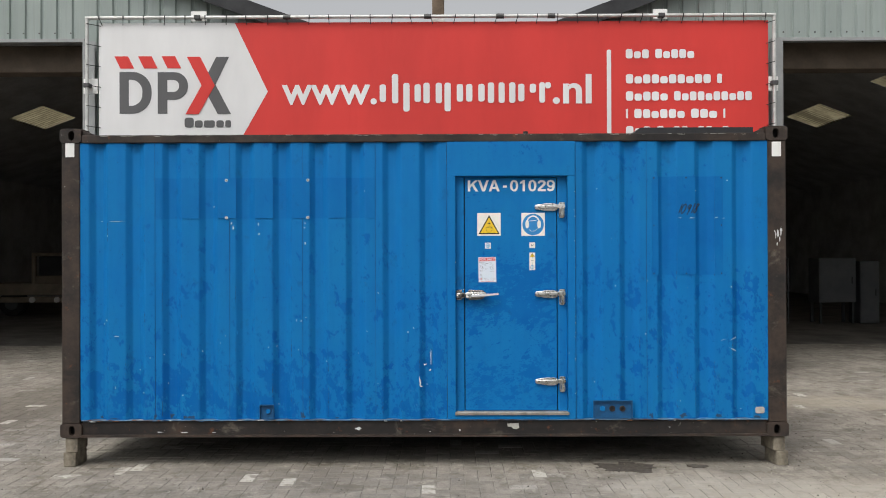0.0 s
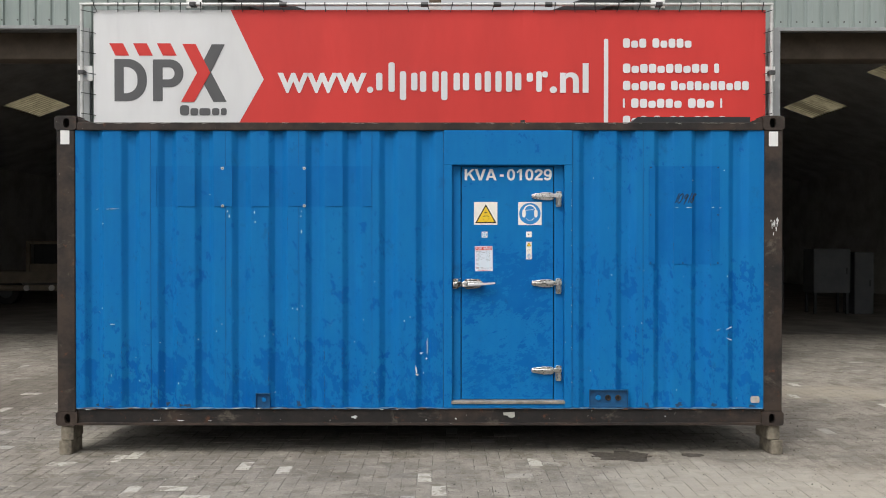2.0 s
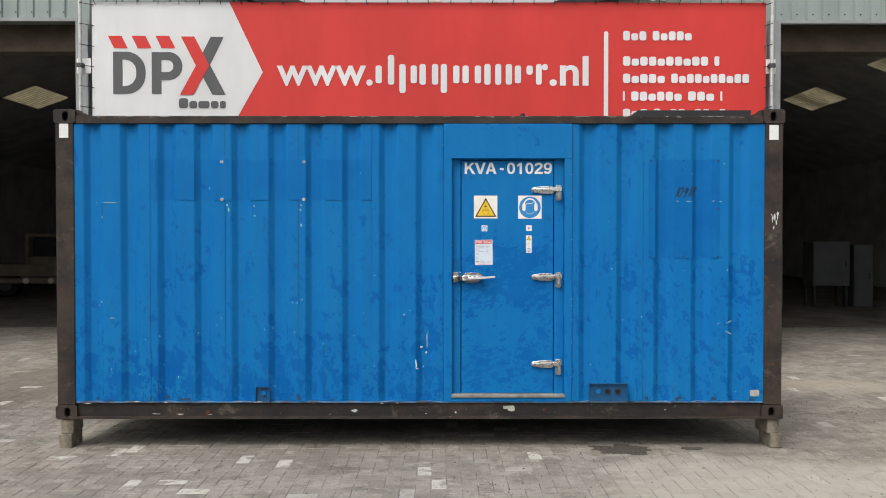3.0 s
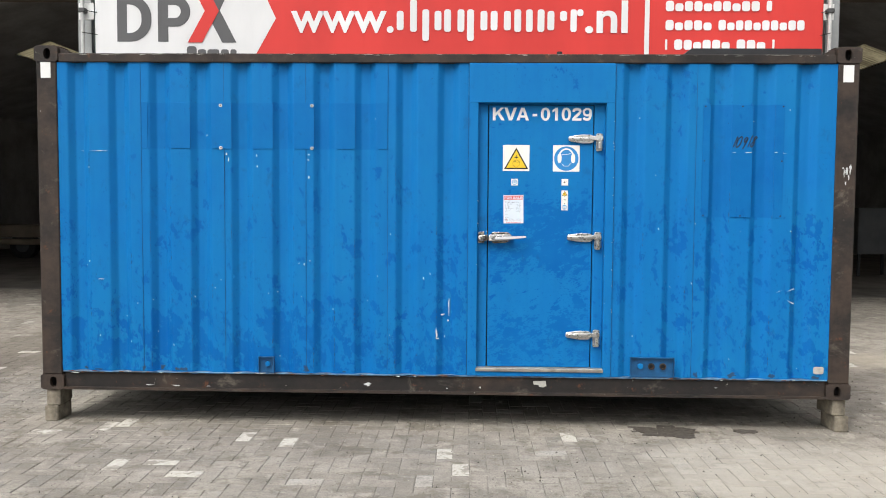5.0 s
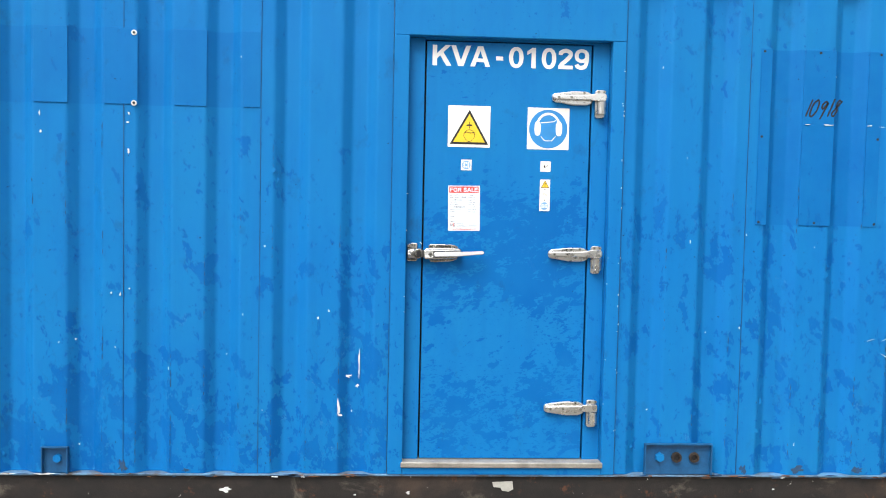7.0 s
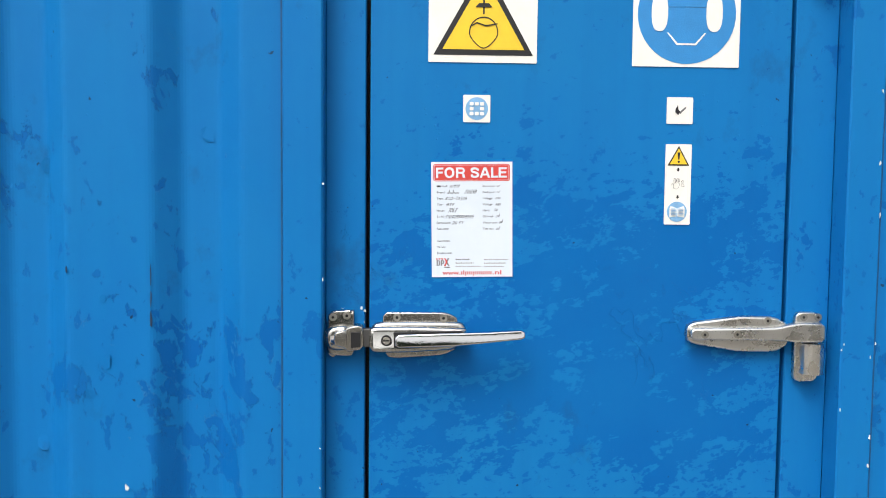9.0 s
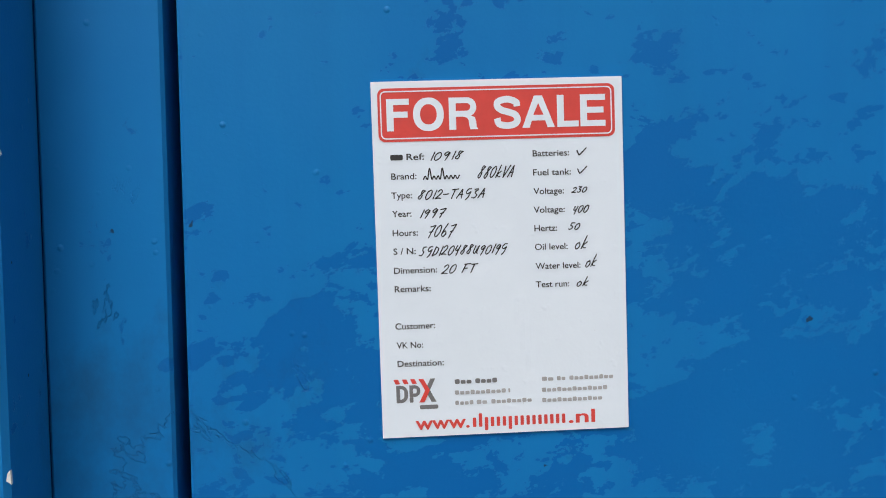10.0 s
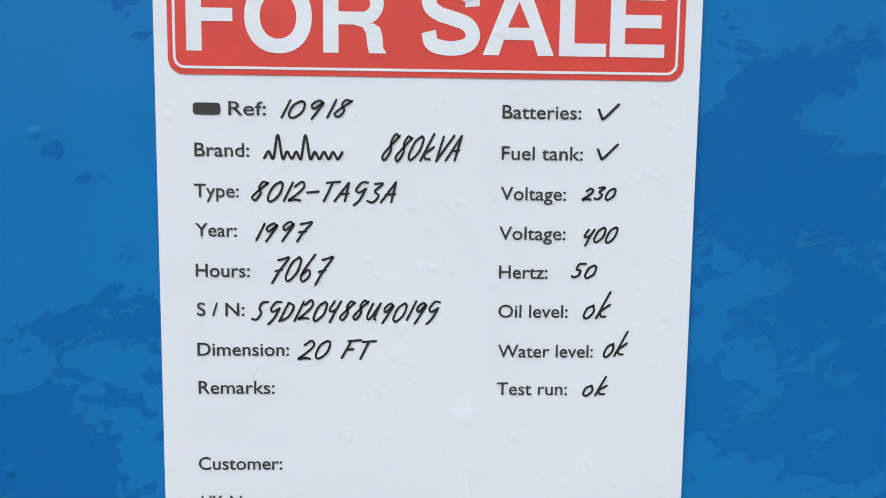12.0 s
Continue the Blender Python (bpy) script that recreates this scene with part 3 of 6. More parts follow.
for k, (a, b) in enumerate(((-15.0, -7.5), (-7.5, 0.0), (0.0, 7.5), (7.5, 15.0))):
    roof_sheet("ceiling", a, b)
    # dark band holds both the verge board and the shadow below it
    pts = [(a, roofline(a) - 0.13), (b, roofline(b) - 0.13), (b, roofline(b) + 0.11), (a, roofline(a) + 0.11)]
    ob = part("verge", slab(pts, FACE - 0.19, FACE - 0.155), M_ROOFEDGE)
    tagged(ob, "dark verge board along the gable roof edge, with its shadow built in", "trim", kind="structure")
for x0, x1, y0, y1 in LIGHTS:
    bm = bmesh.new()
    m, rows = 26, []
    for i in range(m + 1):
        y = y0 + (y1 - y0) * i / m
        lift = 0.05 + (0.045 if i % 2 else 0.0)
        rows.append([bm.verts.new((x, y, roofline(x) + lift)) for x in (x0 - 0.05, (x0 + x1) / 2, x1 + 0.05)])
    for i in range(m):
        for j in range(2):
            bm.faces.new((rows[i][j], rows[i][j + 1], rows[i + 1][j + 1], rows[i + 1][j]))
    ob = part("roof_light", bm, M_ROOFLIGHT)
    tagged(ob, "yellowed corrugated translucent roof light, three real and eight added unseen", "roof light", kind="structure")
for name, args in (("wall_hall_west", (-15.2, -15.0, 4.95, 32, 0, 4.4)), ("wall_hall_east", (15.0, 15.2, 4.95, 32, 0, 4.4)),
                   ("wall_hall_back", (-15.2, 15.2, 32, 32.2, 0, 7.2))):
    tagged(part(name, box(*args), M_HALL), "dark sooty hall wall", "wall", kind="structure")

for name, a, b in (("wall_wing_west", -15.0, -13.4), ("wall_wing_east", 13.4, 15.0)):
    tagged(part(name, box(a, b, FACE + 0.05, FACE + 0.15, 0, 4.9), M_CLAD), "grey-green steel wall beside the hall opening", "wall", kind="structure")

# unseen hedge, added to darken chrome reflections and block low sky light
bm = bmesh.new()
for k in range(150):
    x = -42 + (k % 60) * 1.42 + random.uniform(-0.4, 0.4)
    own = bmesh.new()
    bmesh.ops.create_icosphere(own, subdivisions=2, radius=1.5, matrix=pose(x, -27 + random.uniform(-1, 1), random.uniform(1.2, 2.4) + 2.0 * (k // 60)))
    for v in own.verts:
        v.co += v.co.normalized() * noise.noise(v.co * 1.3) * 0.7
    joined(bm, own)
hedge = part("yard_hedge", bm, M_YARD)
tagged(hedge, "unseen dark green hedge added across the yard for dark reflections", "hedge", kind="structure")

# ---- timber pole in the valley ----
pole = part("timber_pole", box(0.0, 0.17, 4.80, 4.94, -0.0028, 6.3, 0.012), M_TIMBER)
tagged(pole, "weathered brown timber pole rising between the gables", "pole")
part("bracket", box(-0.005, 0.175, 4.775, 4.797, 5.02, 5.09, 0.004), M_PIPE, pole, "galvanised bracket")

# ---- banner on its pipe frame ----
BY = 4.695
frame_root = thing("pipe_scaffold", (0, 4.66, 0), "galvanised scaffold pipes holding the banner", "scaffold")
PX0, PX1, PZ = -4.815, 4.755, 5.065
for x in (PX0, PX1):
    part("upright", tube((x, 4.655, -0.006), (x, 4.655, PZ), 0.0242, 16), M_PIPE, frame_root, smooth=False)
part("top_pipe", tube((PX0 - 0.02, 4.655, PZ), (PX1 + 0.02, 4.655, PZ), 0.0242, 16), M_PIPE, frame_root)
for x in (-2.02, -0.06, 0.95, 1.66):
    part("coupler", tube((x - 0.05, 4.655, PZ), (x + 0.05, 4.655, PZ), 0.036, 12), M_COUPLER, frame_root, "dark pipe coupler")
for x0, x1, z0, z1 in ((-4.89, -4.69, 4.02, 4.23), (4.65, 4.83, 4.02, 4.22), (-3.38, -3.16, 5.03, 5.17), (3.09, 3.29, 5.03, 5.17)):
    plate = part("clamp_plate", box(x0, x1, 4.712, 4.72, z0, z1, 0.003), M_WHITE, frame_root, "white clamp plate")
    cx = PX0 if x0 < -4.5 else PX1 if x0 > 4.5 else (x0 + x1) / 2
    cz = (z0 + z1) / 2 if abs(cx) > 4.5 else PZ
    bm = box(cx - 0.045, cx + 0.045, 4.62, 4.711, cz - 0.03, cz + 0.03, 0.008)
    tube((cx + 0.03, 4.61, cz), (cx + 0.03, 4.63, cz), 0.012, 6, bm)
    part("pipe_clamp", bm, M_COUPLER, plate, "dark pipe clamp")

BX0, BX1, BZ0, BZ1 = -4.665, 4.685, 3.05, 5.000
banner = thing("banner", (0, BY, BZ0), "red and white vinyl advertising banner laced to a pipe frame", "banner")
part("red_field", box(-3.5, BX1, BY, BY + 0.003, BZ0, BZ1), M_RED, banner, "red vinyl field")
part("white_field", slab([(BX0, BZ0), (-2.86, BZ0), (-2.30, 4.035), (-2.76, BZ1), (BX0, BZ1)], BY - 0.004, BY + 0.003),
     M_BWHITE, banner, "white arrow-shaped field")
FB = BY - 0.008
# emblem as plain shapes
for x in (-4.445, -4.115, -3.785):
    part("emblem_bar", slab([(x, 4.536), (x + 0.19, 4.536), (x + 0.275, 4.365), (x + 0.085, 4.365)], FB, FB + 0.002), M_RED, banner, "red slanted bar")
def half_round(x0, x1, z0, z1, r, n=10):
    """An outline square on one side and rounded on the other."""
    pts = [(x0, z1), (x0, z0)]
    for cz, a0 in ((z0 + r, -90), (z1 - r, 0)):
        pts += [(x1 - r + r * math.cos(radians(a0 + 90 * i / n)), cz + r * math.sin(radians(a0 + 90 * i / n))) for i in range(n + 1)]
    return pts


part("emblem_block", ring(0, 0, half_round(-4.375, -3.925, 3.732, 4.318, 0.27), half_round(-4.245, -4.055, 3.842, 4.208, 0.16), FB, FB + 0.002), M_BGREY, banner, "grey half-round ring")
part("emblem_block", ring(0, 0, half_round(-3.84, -3.415, 3.925, 4.312, 0.19), half_round(-3.705, -3.54, 4.035, 4.202, 0.08), FB, FB + 0.002), M_BGREY, banner, "grey half-round ring")
part("emblem_block", box(-3.84, -3.705, FB, FB + 0.002, 3.732, 3.9246), M_BGREY, banner, "grey upright bar")
part("emblem_bar", slab([(-3.02, 4.522), (-2.84, 4.522), (-3.03, 4.135), (-2.815, 3.722), (-3.00, 3.722), (-3.22, 4.135)], FB, FB + 0.002), M_BGREY, banner, "grey slanted bar")
part("emblem_bar", slab([(-3.43, 4.526), (-3.245, 4.526), (-3.04, 4.125), (-3.265, 3.722), (-3.45, 3.722), (-3.225, 4.125)], FB - 0.004, FB - 0.001), M_RED, banner, "red bent bar")


def bar(x0, x1, z0, z1, y, material, owner, r=0.25):
    h = min(abs(z1 - z0), abs(x1 - x0))
    return part("bar", slab(rounded(x0, x1, z0, z1, h * r, 3), y - 0.0006, y + 0.0006), material, owner)


for x0, w, h in ((-3.465, 0.13, 0.14), (-3.32, 0.11, 0.10), (-3.195, 0.155, 0.10), (-3.02, 0.105, 0.10), (-2.895, 0.08, 0.10)):
    bar(x0, x0 + w, 3.535, 3.535 + h, FB, M_BGREY, banner, 0.3)
# web address: plain strokes where a name stands
ZB_, XH = 3.862, 0.285
part("lettering", text_on("www.", -2.105, -0.775, ZB_, 0.385, FB, bold=0.018), M_BTEXT, banner, "white lettering")
part("lettering", text_on(".nl", 1.680, 2.222, ZB_, 0.385, FB, bold=0.022), M_BTEXT, banner, "white lettering")


def pair(x0, x1, up0, down0, up1, down1, wide=0.088):
    """Two plain upright bars, in place of a letter."""
    for a, up, down in ((x0, up0, down0), (x1 - wide, up1, down1)):
        part("stroke", slab(rounded(a, a + wide, ZB_ - down, ZB_ + XH + up, 0.03, 3), FB - 0.0006, FB + 0.0006), M_BTEXT, banner)


pair(-0.735, -0.475, -0.02, -0.02, 0.125, 0)
pair(-0.405, -0.160, 0, 0.115, -0.02, -0.02)
pair(-0.125, 0.135, 0, 0, 0, 0)
pair(0.170, 0.430, 0, 0.115, -0.02, -0.02)
pair(0.472, 0.730, -0.02, -0.02, -0.02, -0.02)
pair(0.775, 1.160, 0, 0, 0, 0)
part("stroke", slab(rounded(0.925, 1.010, ZB_, ZB_ + XH, 0.03, 3), FB - 0.0006, FB + 0.0006), M_BTEXT, banner)
pair(1.198, 1.448, -0.02, -0.02, -0.02, -0.14)
pair(1.492, 1.655, 0, 0, 0, -0.2, 0.08)
part("divider", slab(rounded(2.435, 2.495, 3.30, 4.598, 0.02, 3), FB - 0.0006, FB + 0.0006), M_BTEXT, banner, "white upright line")
for x0, z, words in ((2.70, 4.475, (0.34, 0.56)), (2.70, 4.125, (1.20, 0.085)), (2.70, 3.885, (0.60, 1.10)),
                     (2.70, 3.64, (0.045, 0.72, 0.38, 0.045)), (2.70, 3.40, (0.36, 1.02))):
    x = x0
    for w in words:
        k = max(1, round(w / 0.115))
        for i in range(k):
            tall = 0.125 if (i * 7 + len(words)) % 3 else 0.098
            bar(x + i * w / k, x + (i + 1) * w / k - 0.018, z, z + (0.13 if i == 0 else tall), FB, M_BTEXT, banner, 0.3)
        x += w + 0.07
# lacing
for i in range(33):
    x = BX0 + 0.05 + i * (BX1 - BX0 - 0.1) / 32
    lean = random.uniform(-0.03, 0.03)
    bm = tube((x, BY - 0.006, BZ1 - 0.03), (x + lean, 4.629, PZ - 0.01), 0.0055, 6)
    tube((x + lean, 4.629, PZ - 0.02), (x + lean, 4.629, PZ + 0.025), 0.0075, 6, bm)
    part("lacing", bm, M_BLACK, banner, "black elastic tie")
for i in range(7):
    z = BZ1 - 0.03 - i * 0.285
    for x, px in ((BX0 + 0.03, PX0), (BX1 - 0.03, PX1)):
        part("lacing", tube((x, BY - 0.008, z - 0.01), (px, 4.627, z + 0.012), 0.0055, 6), M_BLACK, banner, "black elastic tie")

# ---- things deep in the halls ----
truck = thing("flatbed_truck", (-11.8, 17.0, 0.006), "cream flatbed truck parked in the dark hall", "truck")
bm = box(-13.7, -10.3, 16.6, 18.4, 0.70, 0.90, 0.02)
box(-13.7, -10.3, 16.56, 16.6, 0.60, 0.93, 0.008, bm)
part("flatbed", bm, M_TRUCK, truck)
bm = box(-11.78, -11.66, 17.0, 17.1, 0.9, 1.8, 0.02)
box(-11.66, -9.75, 17.0, 17.1, 1.70, 1.80, 0.02, bm)
box(-11.66, -9.75, 17.0, 17.1, 0.9, 1.14, 0.02, bm)
box(-9.75, -9.65, 17.0, 17.1, 0.9, 1.8, 0.02, bm)
part("cab_frame", bm, M_TRUCK, truck)
part("cab_interior", box(-11.64, -9.78, 17.15, 18.3, 0.92, 1.71, 0.03), M_HATCH, truck, "dark cab interior")
part("bumper", box(-13.5, -10.4, 16.42, 16.52, 0.40, 0.56, 0.03), M_TRUCK, truck)
for x in (-12.15, -10.35):
    tyre = part("wheel", tube((x, 16.62, 0.37), (x, 16.9, 0.37), 0.364, 24), M_TYRE, truck, "black tyre")
    part("rim", tube((x, 16.60, 0.37), (x, 16.63, 0.37), 0.19, 18), M_CABINET, tyre, "grey wheel rim")
for x in (-13.2, -11.45, -10.75):
    part("headlamp", tube((x, 16.36, 0.48), (x, 16.42, 0.48), 0.08, 16), M_CREAM, truck, "round lamp")

for x0, x1, z0, z1, name in ((9.25, 10.15, 0.52, 1.60, "cabinet"), (10.25, 10.72, 0.006, 1.52, "cabinet")):
    cab = part(name, box(x0, x1, 13.4, 14.0, z0, z1, 0.012), M_CABINET)
    tagged(cab, "grey steel cabinet standing in the dark hall" if z0 < 0.1 else "wide grey steel cabinet on a dark stand", "cabinet")
    part("door", box(x0 + 0.03, x1 - 0.03, 13.385, 13.398, z0 + 0.04, z1 - 0.04, 0.004), M_CABINET, cab)
    part("handle", box(x1 - 0.12, x1 - 0.09, 13.36, 13.384, (z0 + z1) / 2 - 0.08, (z0 + z1) / 2 + 0.08, 0.005), M_HATCH, cab, "dark handle")
    if z0 > 0.1:
        for lx in (x0 + 0.06, x1 - 0.06):
            for ly in (13.46, 13.94):
                part("leg", box(lx - 0.03, lx + 0.03, ly - 0.03, ly + 0.03, 0.006, z0), M_HATCH, cab)
bm = tube((8.5, 13.4, 0.006), (8.5, 13.4, 1.62), 0.02, 10)
tube((8.5, 13.4, 1.60), (8.36, 13.4, 1.60), 0.02, 10, bm)
tagged(part("bent_pipe", bm, M_CABINET), "thin grey bent pipe standing on the hall floor", "pipe")

# ---- container ----
CX, TOP, BOT, DEEP = 3.029, 2.823, 0.246, 2.438
RAIL_T, RAIL_B = 2.703, 0.388
box_root = thing("shipping_container", (0, DEEP / 2, BOT), "blue twenty-foot generator container with brown frame, scuffed paint", "container")


def casting(sx, y_front, z0):
    """A corner casting with its oval front hole."""
    x0, x1 = (-CX, -CX + 0.178) if sx < 0 else (CX - 0.178, CX)
    cx, cz = (x0 + x1) / 2, z0 + 0.059
    k = 24
    square = []
    for i in range(k):
        a = 2 * math.pi * (i + 0.5) / k
        c, s = math.cos(a), math.sin(a)
        m = max(abs(c), abs(s))
        square.append((c / m * 0.089, s / m * 0.059))
    ys = 1 if y_front < 1 else -1
    hole = moved(oval(0.026, 0.040, k, 2.4), 0.008 * (1 if sx < 0 else -1), 0)
    bm = ring(cx, cz, square, hole, y_front, y_front + ys * 0.035)
    box(x0, x1, y_front + ys * 0.075, y_front + ys * 0.162, z0, z0 + 0.118, 0, bm)
    for a, b, c, d in ((x0, x0 + 0.03, z0, z0 + 0.118), (x1 - 0.03, x1, z0, z0 + 0.118), (x0 + 0.03, x1 - 0.03, z0, z0 + 0.018), (x0 + 0.03, x1 - 0.03, z0 + 0.1, z0 + 0.118)):
        box(a, b, y_front + ys * 0.035, y_front + ys * 0.075, c, d, 0, bm)
    cast = part("corner_casting", bm, M_BROWN, box_root, "worn brown steel corner casting")
    # back plate painted near-black for the shade inside the hole
    part("cavity", box(x0 + 0.031, x1 - 0.031, y_front + ys * 0.066, y_front + ys * 0.074, z0 + 0.02, z0 + 0.098), M_SHADE_BLACK, cast, "near-black plate for the shade in the casting hole")


for sx in (-1, 1):
    for yf in (-0.006, DEEP + 0.006):
        casting(sx, yf, BOT)
        casting(sx, yf, TOP - 0.118)
    x0, x1 = (-CX + 0.012, -CX + 0.162) if sx < 0 else (CX - 0.162, CX - 0.012)
    for ya, yb in ((0.0, 0.12), (DEEP - 0.12, DEEP)):
        part("corner_post", box(x0, x1, ya, yb, BOT + 0.118, TOP - 0.118, 0.006), M_BROWN, box_root, "brown steel corner post")
    part("end_wall", box(sx * CX - sx * 0.05, sx * CX - sx * 0.02, 0.12, DEEP - 0.12, BOT + 0.10, TOP - 0.06), M_TRIM, box_root, "blue end wall")
    a, b = (-2.85, -2.785) if sx < 0 else (2.785, 2.85)
    part("corner_gusset", slab([(a, 2.765), (b, 2.765), (b, 2.785), (a, 2.815)] if sx < 0 else [(a, 2.765), (b, 2.765), (b, 2.815), (a, 2.785)], 0.03, 0.16), M_BROWN, box_root, "brown roof corner plate")
RX = CX - 0.178
for ya, yb in ((0.0, 0.06), (DEEP - 0.06, DEEP)):
    part("top_rail", box(-RX, RX, ya, yb, RAIL_T, 2.768, 0.005), M_BROWN, box_root, "brown steel top rail")
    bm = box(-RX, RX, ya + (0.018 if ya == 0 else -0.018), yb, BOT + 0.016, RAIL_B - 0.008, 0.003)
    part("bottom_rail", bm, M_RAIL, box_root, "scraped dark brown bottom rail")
bm = slab([(-RX, BOT + 0.004), (RX, BOT + 0.004), (RX, BOT + 0.022), (-RX, BOT + 0.022)], -0.012, 0.06)
part("bottom_flange", bm, M_BROWN, box_root, "dusty lower flange of the rail")
part("drip_lip", box(-RX - 0.01, RX + 0.01, 0.003, 0.055, RAIL_B - 0.006, RAIL_B + 0.003, 0.002), M_LIP, box_root, "pale blue sheet lip")
# floor and cross members carry the underside's shade in their colour
part("floor_plate", box(-2.95, 2.95, 0.065, DEEP - 0.065, BOT + 0.10, BOT + 0.15), M_SHADE_BLACK, box_root, "underside painted near-black as shade")
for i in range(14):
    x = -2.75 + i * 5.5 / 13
    part("cross_member", box(x - 0.03, x + 0.03, 0.065, DEEP - 0.065, BOT + 0.01, BOT + 0.099), M_SHADE_BLACK, box_root, "floor cross member painted near-black as shade")
part("rear_wall", box(-RX, RX, DEEP - 0.045, DEEP - 0.02, RAIL_B, RAIL_T), M_TRIM, box_root, "blue rear wall")

OUT, IN = 0.012, 0.0495


def corrugated(x0, x1, start, period, material, label):
    """A pressed side panel between two x, with ridges from start at a period."""
    flat, slope = 0.150, 0.046
    pts, x = [], start
    while x > x0:
        x -= period
    while x < x1 + period:
        for dx, y in ((0, OUT), (flat, OUT), (flat + slope, IN), (period - slope, IN)):
            pts.append((x + dx, y))
        x += period
    line = []
    for (xa, ya), (xb, yb) in zip(pts, pts[1:]):
        for edge in (x0, x1):
            if xa < edge < xb:
                line.append((edge, ya + (yb - ya) * (edge - xa) / (xb - xa)))
        if x0 < xb < x1:
            line.append((xb, yb))
    line = sorted(set(line))
    soft = [line[0]]
    for p, q, r in zip(line, line[1:], line[2:]):
        ends = []
        for o in (p, r):
            d = math.hypot(o[0] - q[0], o[1] - q[1])
            k = min(0.011, d * 0.42) / d
            ends.append((q[0] + (o[0] - q[0]) * k, q[1] + (o[1] - q[1]) * k))
        for t in (0.0, 0.25, 0.5, 0.75, 1.0):
            w = ((1 - t) ** 2, 2 * t * (1 - t), t * t)
            soft.append((w[0] * ends[0][0] + w[1] * q[0] + w[2] * ends[1][0], w[0] * ends[0][1] + w[1] * q[1] + w[2] * ends[1][1]))
    line = soft + [line[-1]]
    bm = bmesh.new()
    zs = [RAIL_B + 0.004 + (RAIL_T - RAIL_B - 0.004) * i / 12 for i in range(13)]
    grids = []
    for k in (0.0, 0.004):
        grid = [[bm.verts.new((x, y + k + (noise.noise(Vector((x * 1.7, z * 1.3, 4))) * 0.0035), z)) for z in zs] for x, y in line]
        for i in range(len(line) - 1):
            for j in range(len(zs) - 1):
                bm.faces.new((grid[i][j], grid[i + 1][j], grid[i + 1][j + 1], grid[i][j + 1]))
        grids.append(grid)
    return part("side_panel", bm, material, box_root, label)


panel_long = corrugated(-CX + 0.163, 0.195, -2.636, 0.3069, M_PANEL, "blue corrugated side sheet with flaking paint")
panel_short = corrugated(1.271, CX - 0.163, 1.488, 0.3115, M_PANEL_SHORT, "blue corrugated side sheet with flaking paint")
for owner, xs in ((panel_long, (-2.24, -1.617, -1.007, -0.398)), (panel_short, (1.86,))):
    for x in xs:
        part("weld_seam", box(x - 0.0011, x + 0.0011, OUT - 0.003, OUT + 0.004, RAIL_B + 0.006, RAIL_T - 0.002), M_SEAM, owner, "dark upright sheet seam")
# raised cover plates on the ridges
for owner, z0, z1, spans in ((panel_long, 2.07, 2.408, ((-2.235, -2.19), (-2.015, -1.87), (-1.71, -1.56), (-1.40, -1.252), (-1.092, -0.945), (-0.783, -0.64), (-0.477, -0.40))),
                             (panel_short, 1.587, 2.408, ((1.908, 1.96), (2.115, 2.268), (2.427, 2.495)))):
    for a, b in spans:
        plate = part("cover_plate", box(a, b, OUT - 0.0038, OUT + 0.003, z0, z1, 0.001), M_PANEL, owner, "deeper blue cover plate")
for x in (-1.641, -0.961):
    for z in (2.388, 2.076):
        part("washer", ring(x, z, oval(0.0125, 0.0125, 14), oval(0.0062, 0.0062, 14), OUT - 0.0070, OUT - 0.0036), M_CHIP, panel_long, "white washer")
        part("bolt", tube((x, OUT - 0.0095, z), (x, OUT - 0.003, z), 0.0061, 6), M_HATCH, panel_long, "dark bolt head")
for x in (1.922, 2.19, 2.482):
    for z in (2.395, 2.0, 1.60):
        if x == 2.19 and z == 2.0:
            continue
        part("rivet", tube((x, OUT - 0.0060, z), (x, OUT - 0.0035, z), 0.006, 8), M_HATCH, panel_short, "small dark rivet")
# scratches and chipped spots
def sheet_y(x, start, period):
    """The depth of the pressed sheet's face at x."""
    p = (x - start) % period
    if p < 0.150:
        return OUT
    if p < 0.196:
        return OUT + (p - 0.150) / 0.046 * (IN - OUT)
    return IN if p < period - 0.046 else IN - (p - period + 0.046) / 0.046 * (IN - OUT)


bm = bmesh.new()
for x, z, w, h in ((0.060, 0.90, 0.008, 0.19), (0.055, 0.80, 0.022, 0.03), (0.005, 0.845, 0.055, 0.024), (-0.03, 0.70, 0.016, 0.11), (-0.025, 0.665, 0.03, 0.025),
                   (-1.60, 2.03, 0.014, 0.03), (-1.585, 1.99, 0.012, 0.04), (-1.375, 2.02, 0.012, 0.03), (-1.37, 1.94, 0.012, 0.02), (-0.985, 2.03, 0.016, 0.016),
                   (-0.99, 1.99, 0.022, 0.012), (-0.985, 1.86, 0.014, 0.035), (-1.06, 1.22, 0.01, 0.016), (-1.02, 1.215, 0.012, 0.02), (-0.98, 1.24, 0.009, 0.012),
                   (-2.56, 2.05, 0.165, 0.005), (-2.7, 2.05, 0.03, 0.005), (-2.56, 1.09, 0.06, 0.006), (-0.13, 1.12, 0.015, 0.02), (-0.08, 1.15, 0.01, 0.02)):
    flake(x, z, w, h, sheet_y(x, -2.636, 0.3069) - 0.0025, bm)
tagged(part("chipped_paint", bm, M_CHIP, panel_long, "white chips and scratches in the paint"), kind="stuff")
bm = bmesh.new()
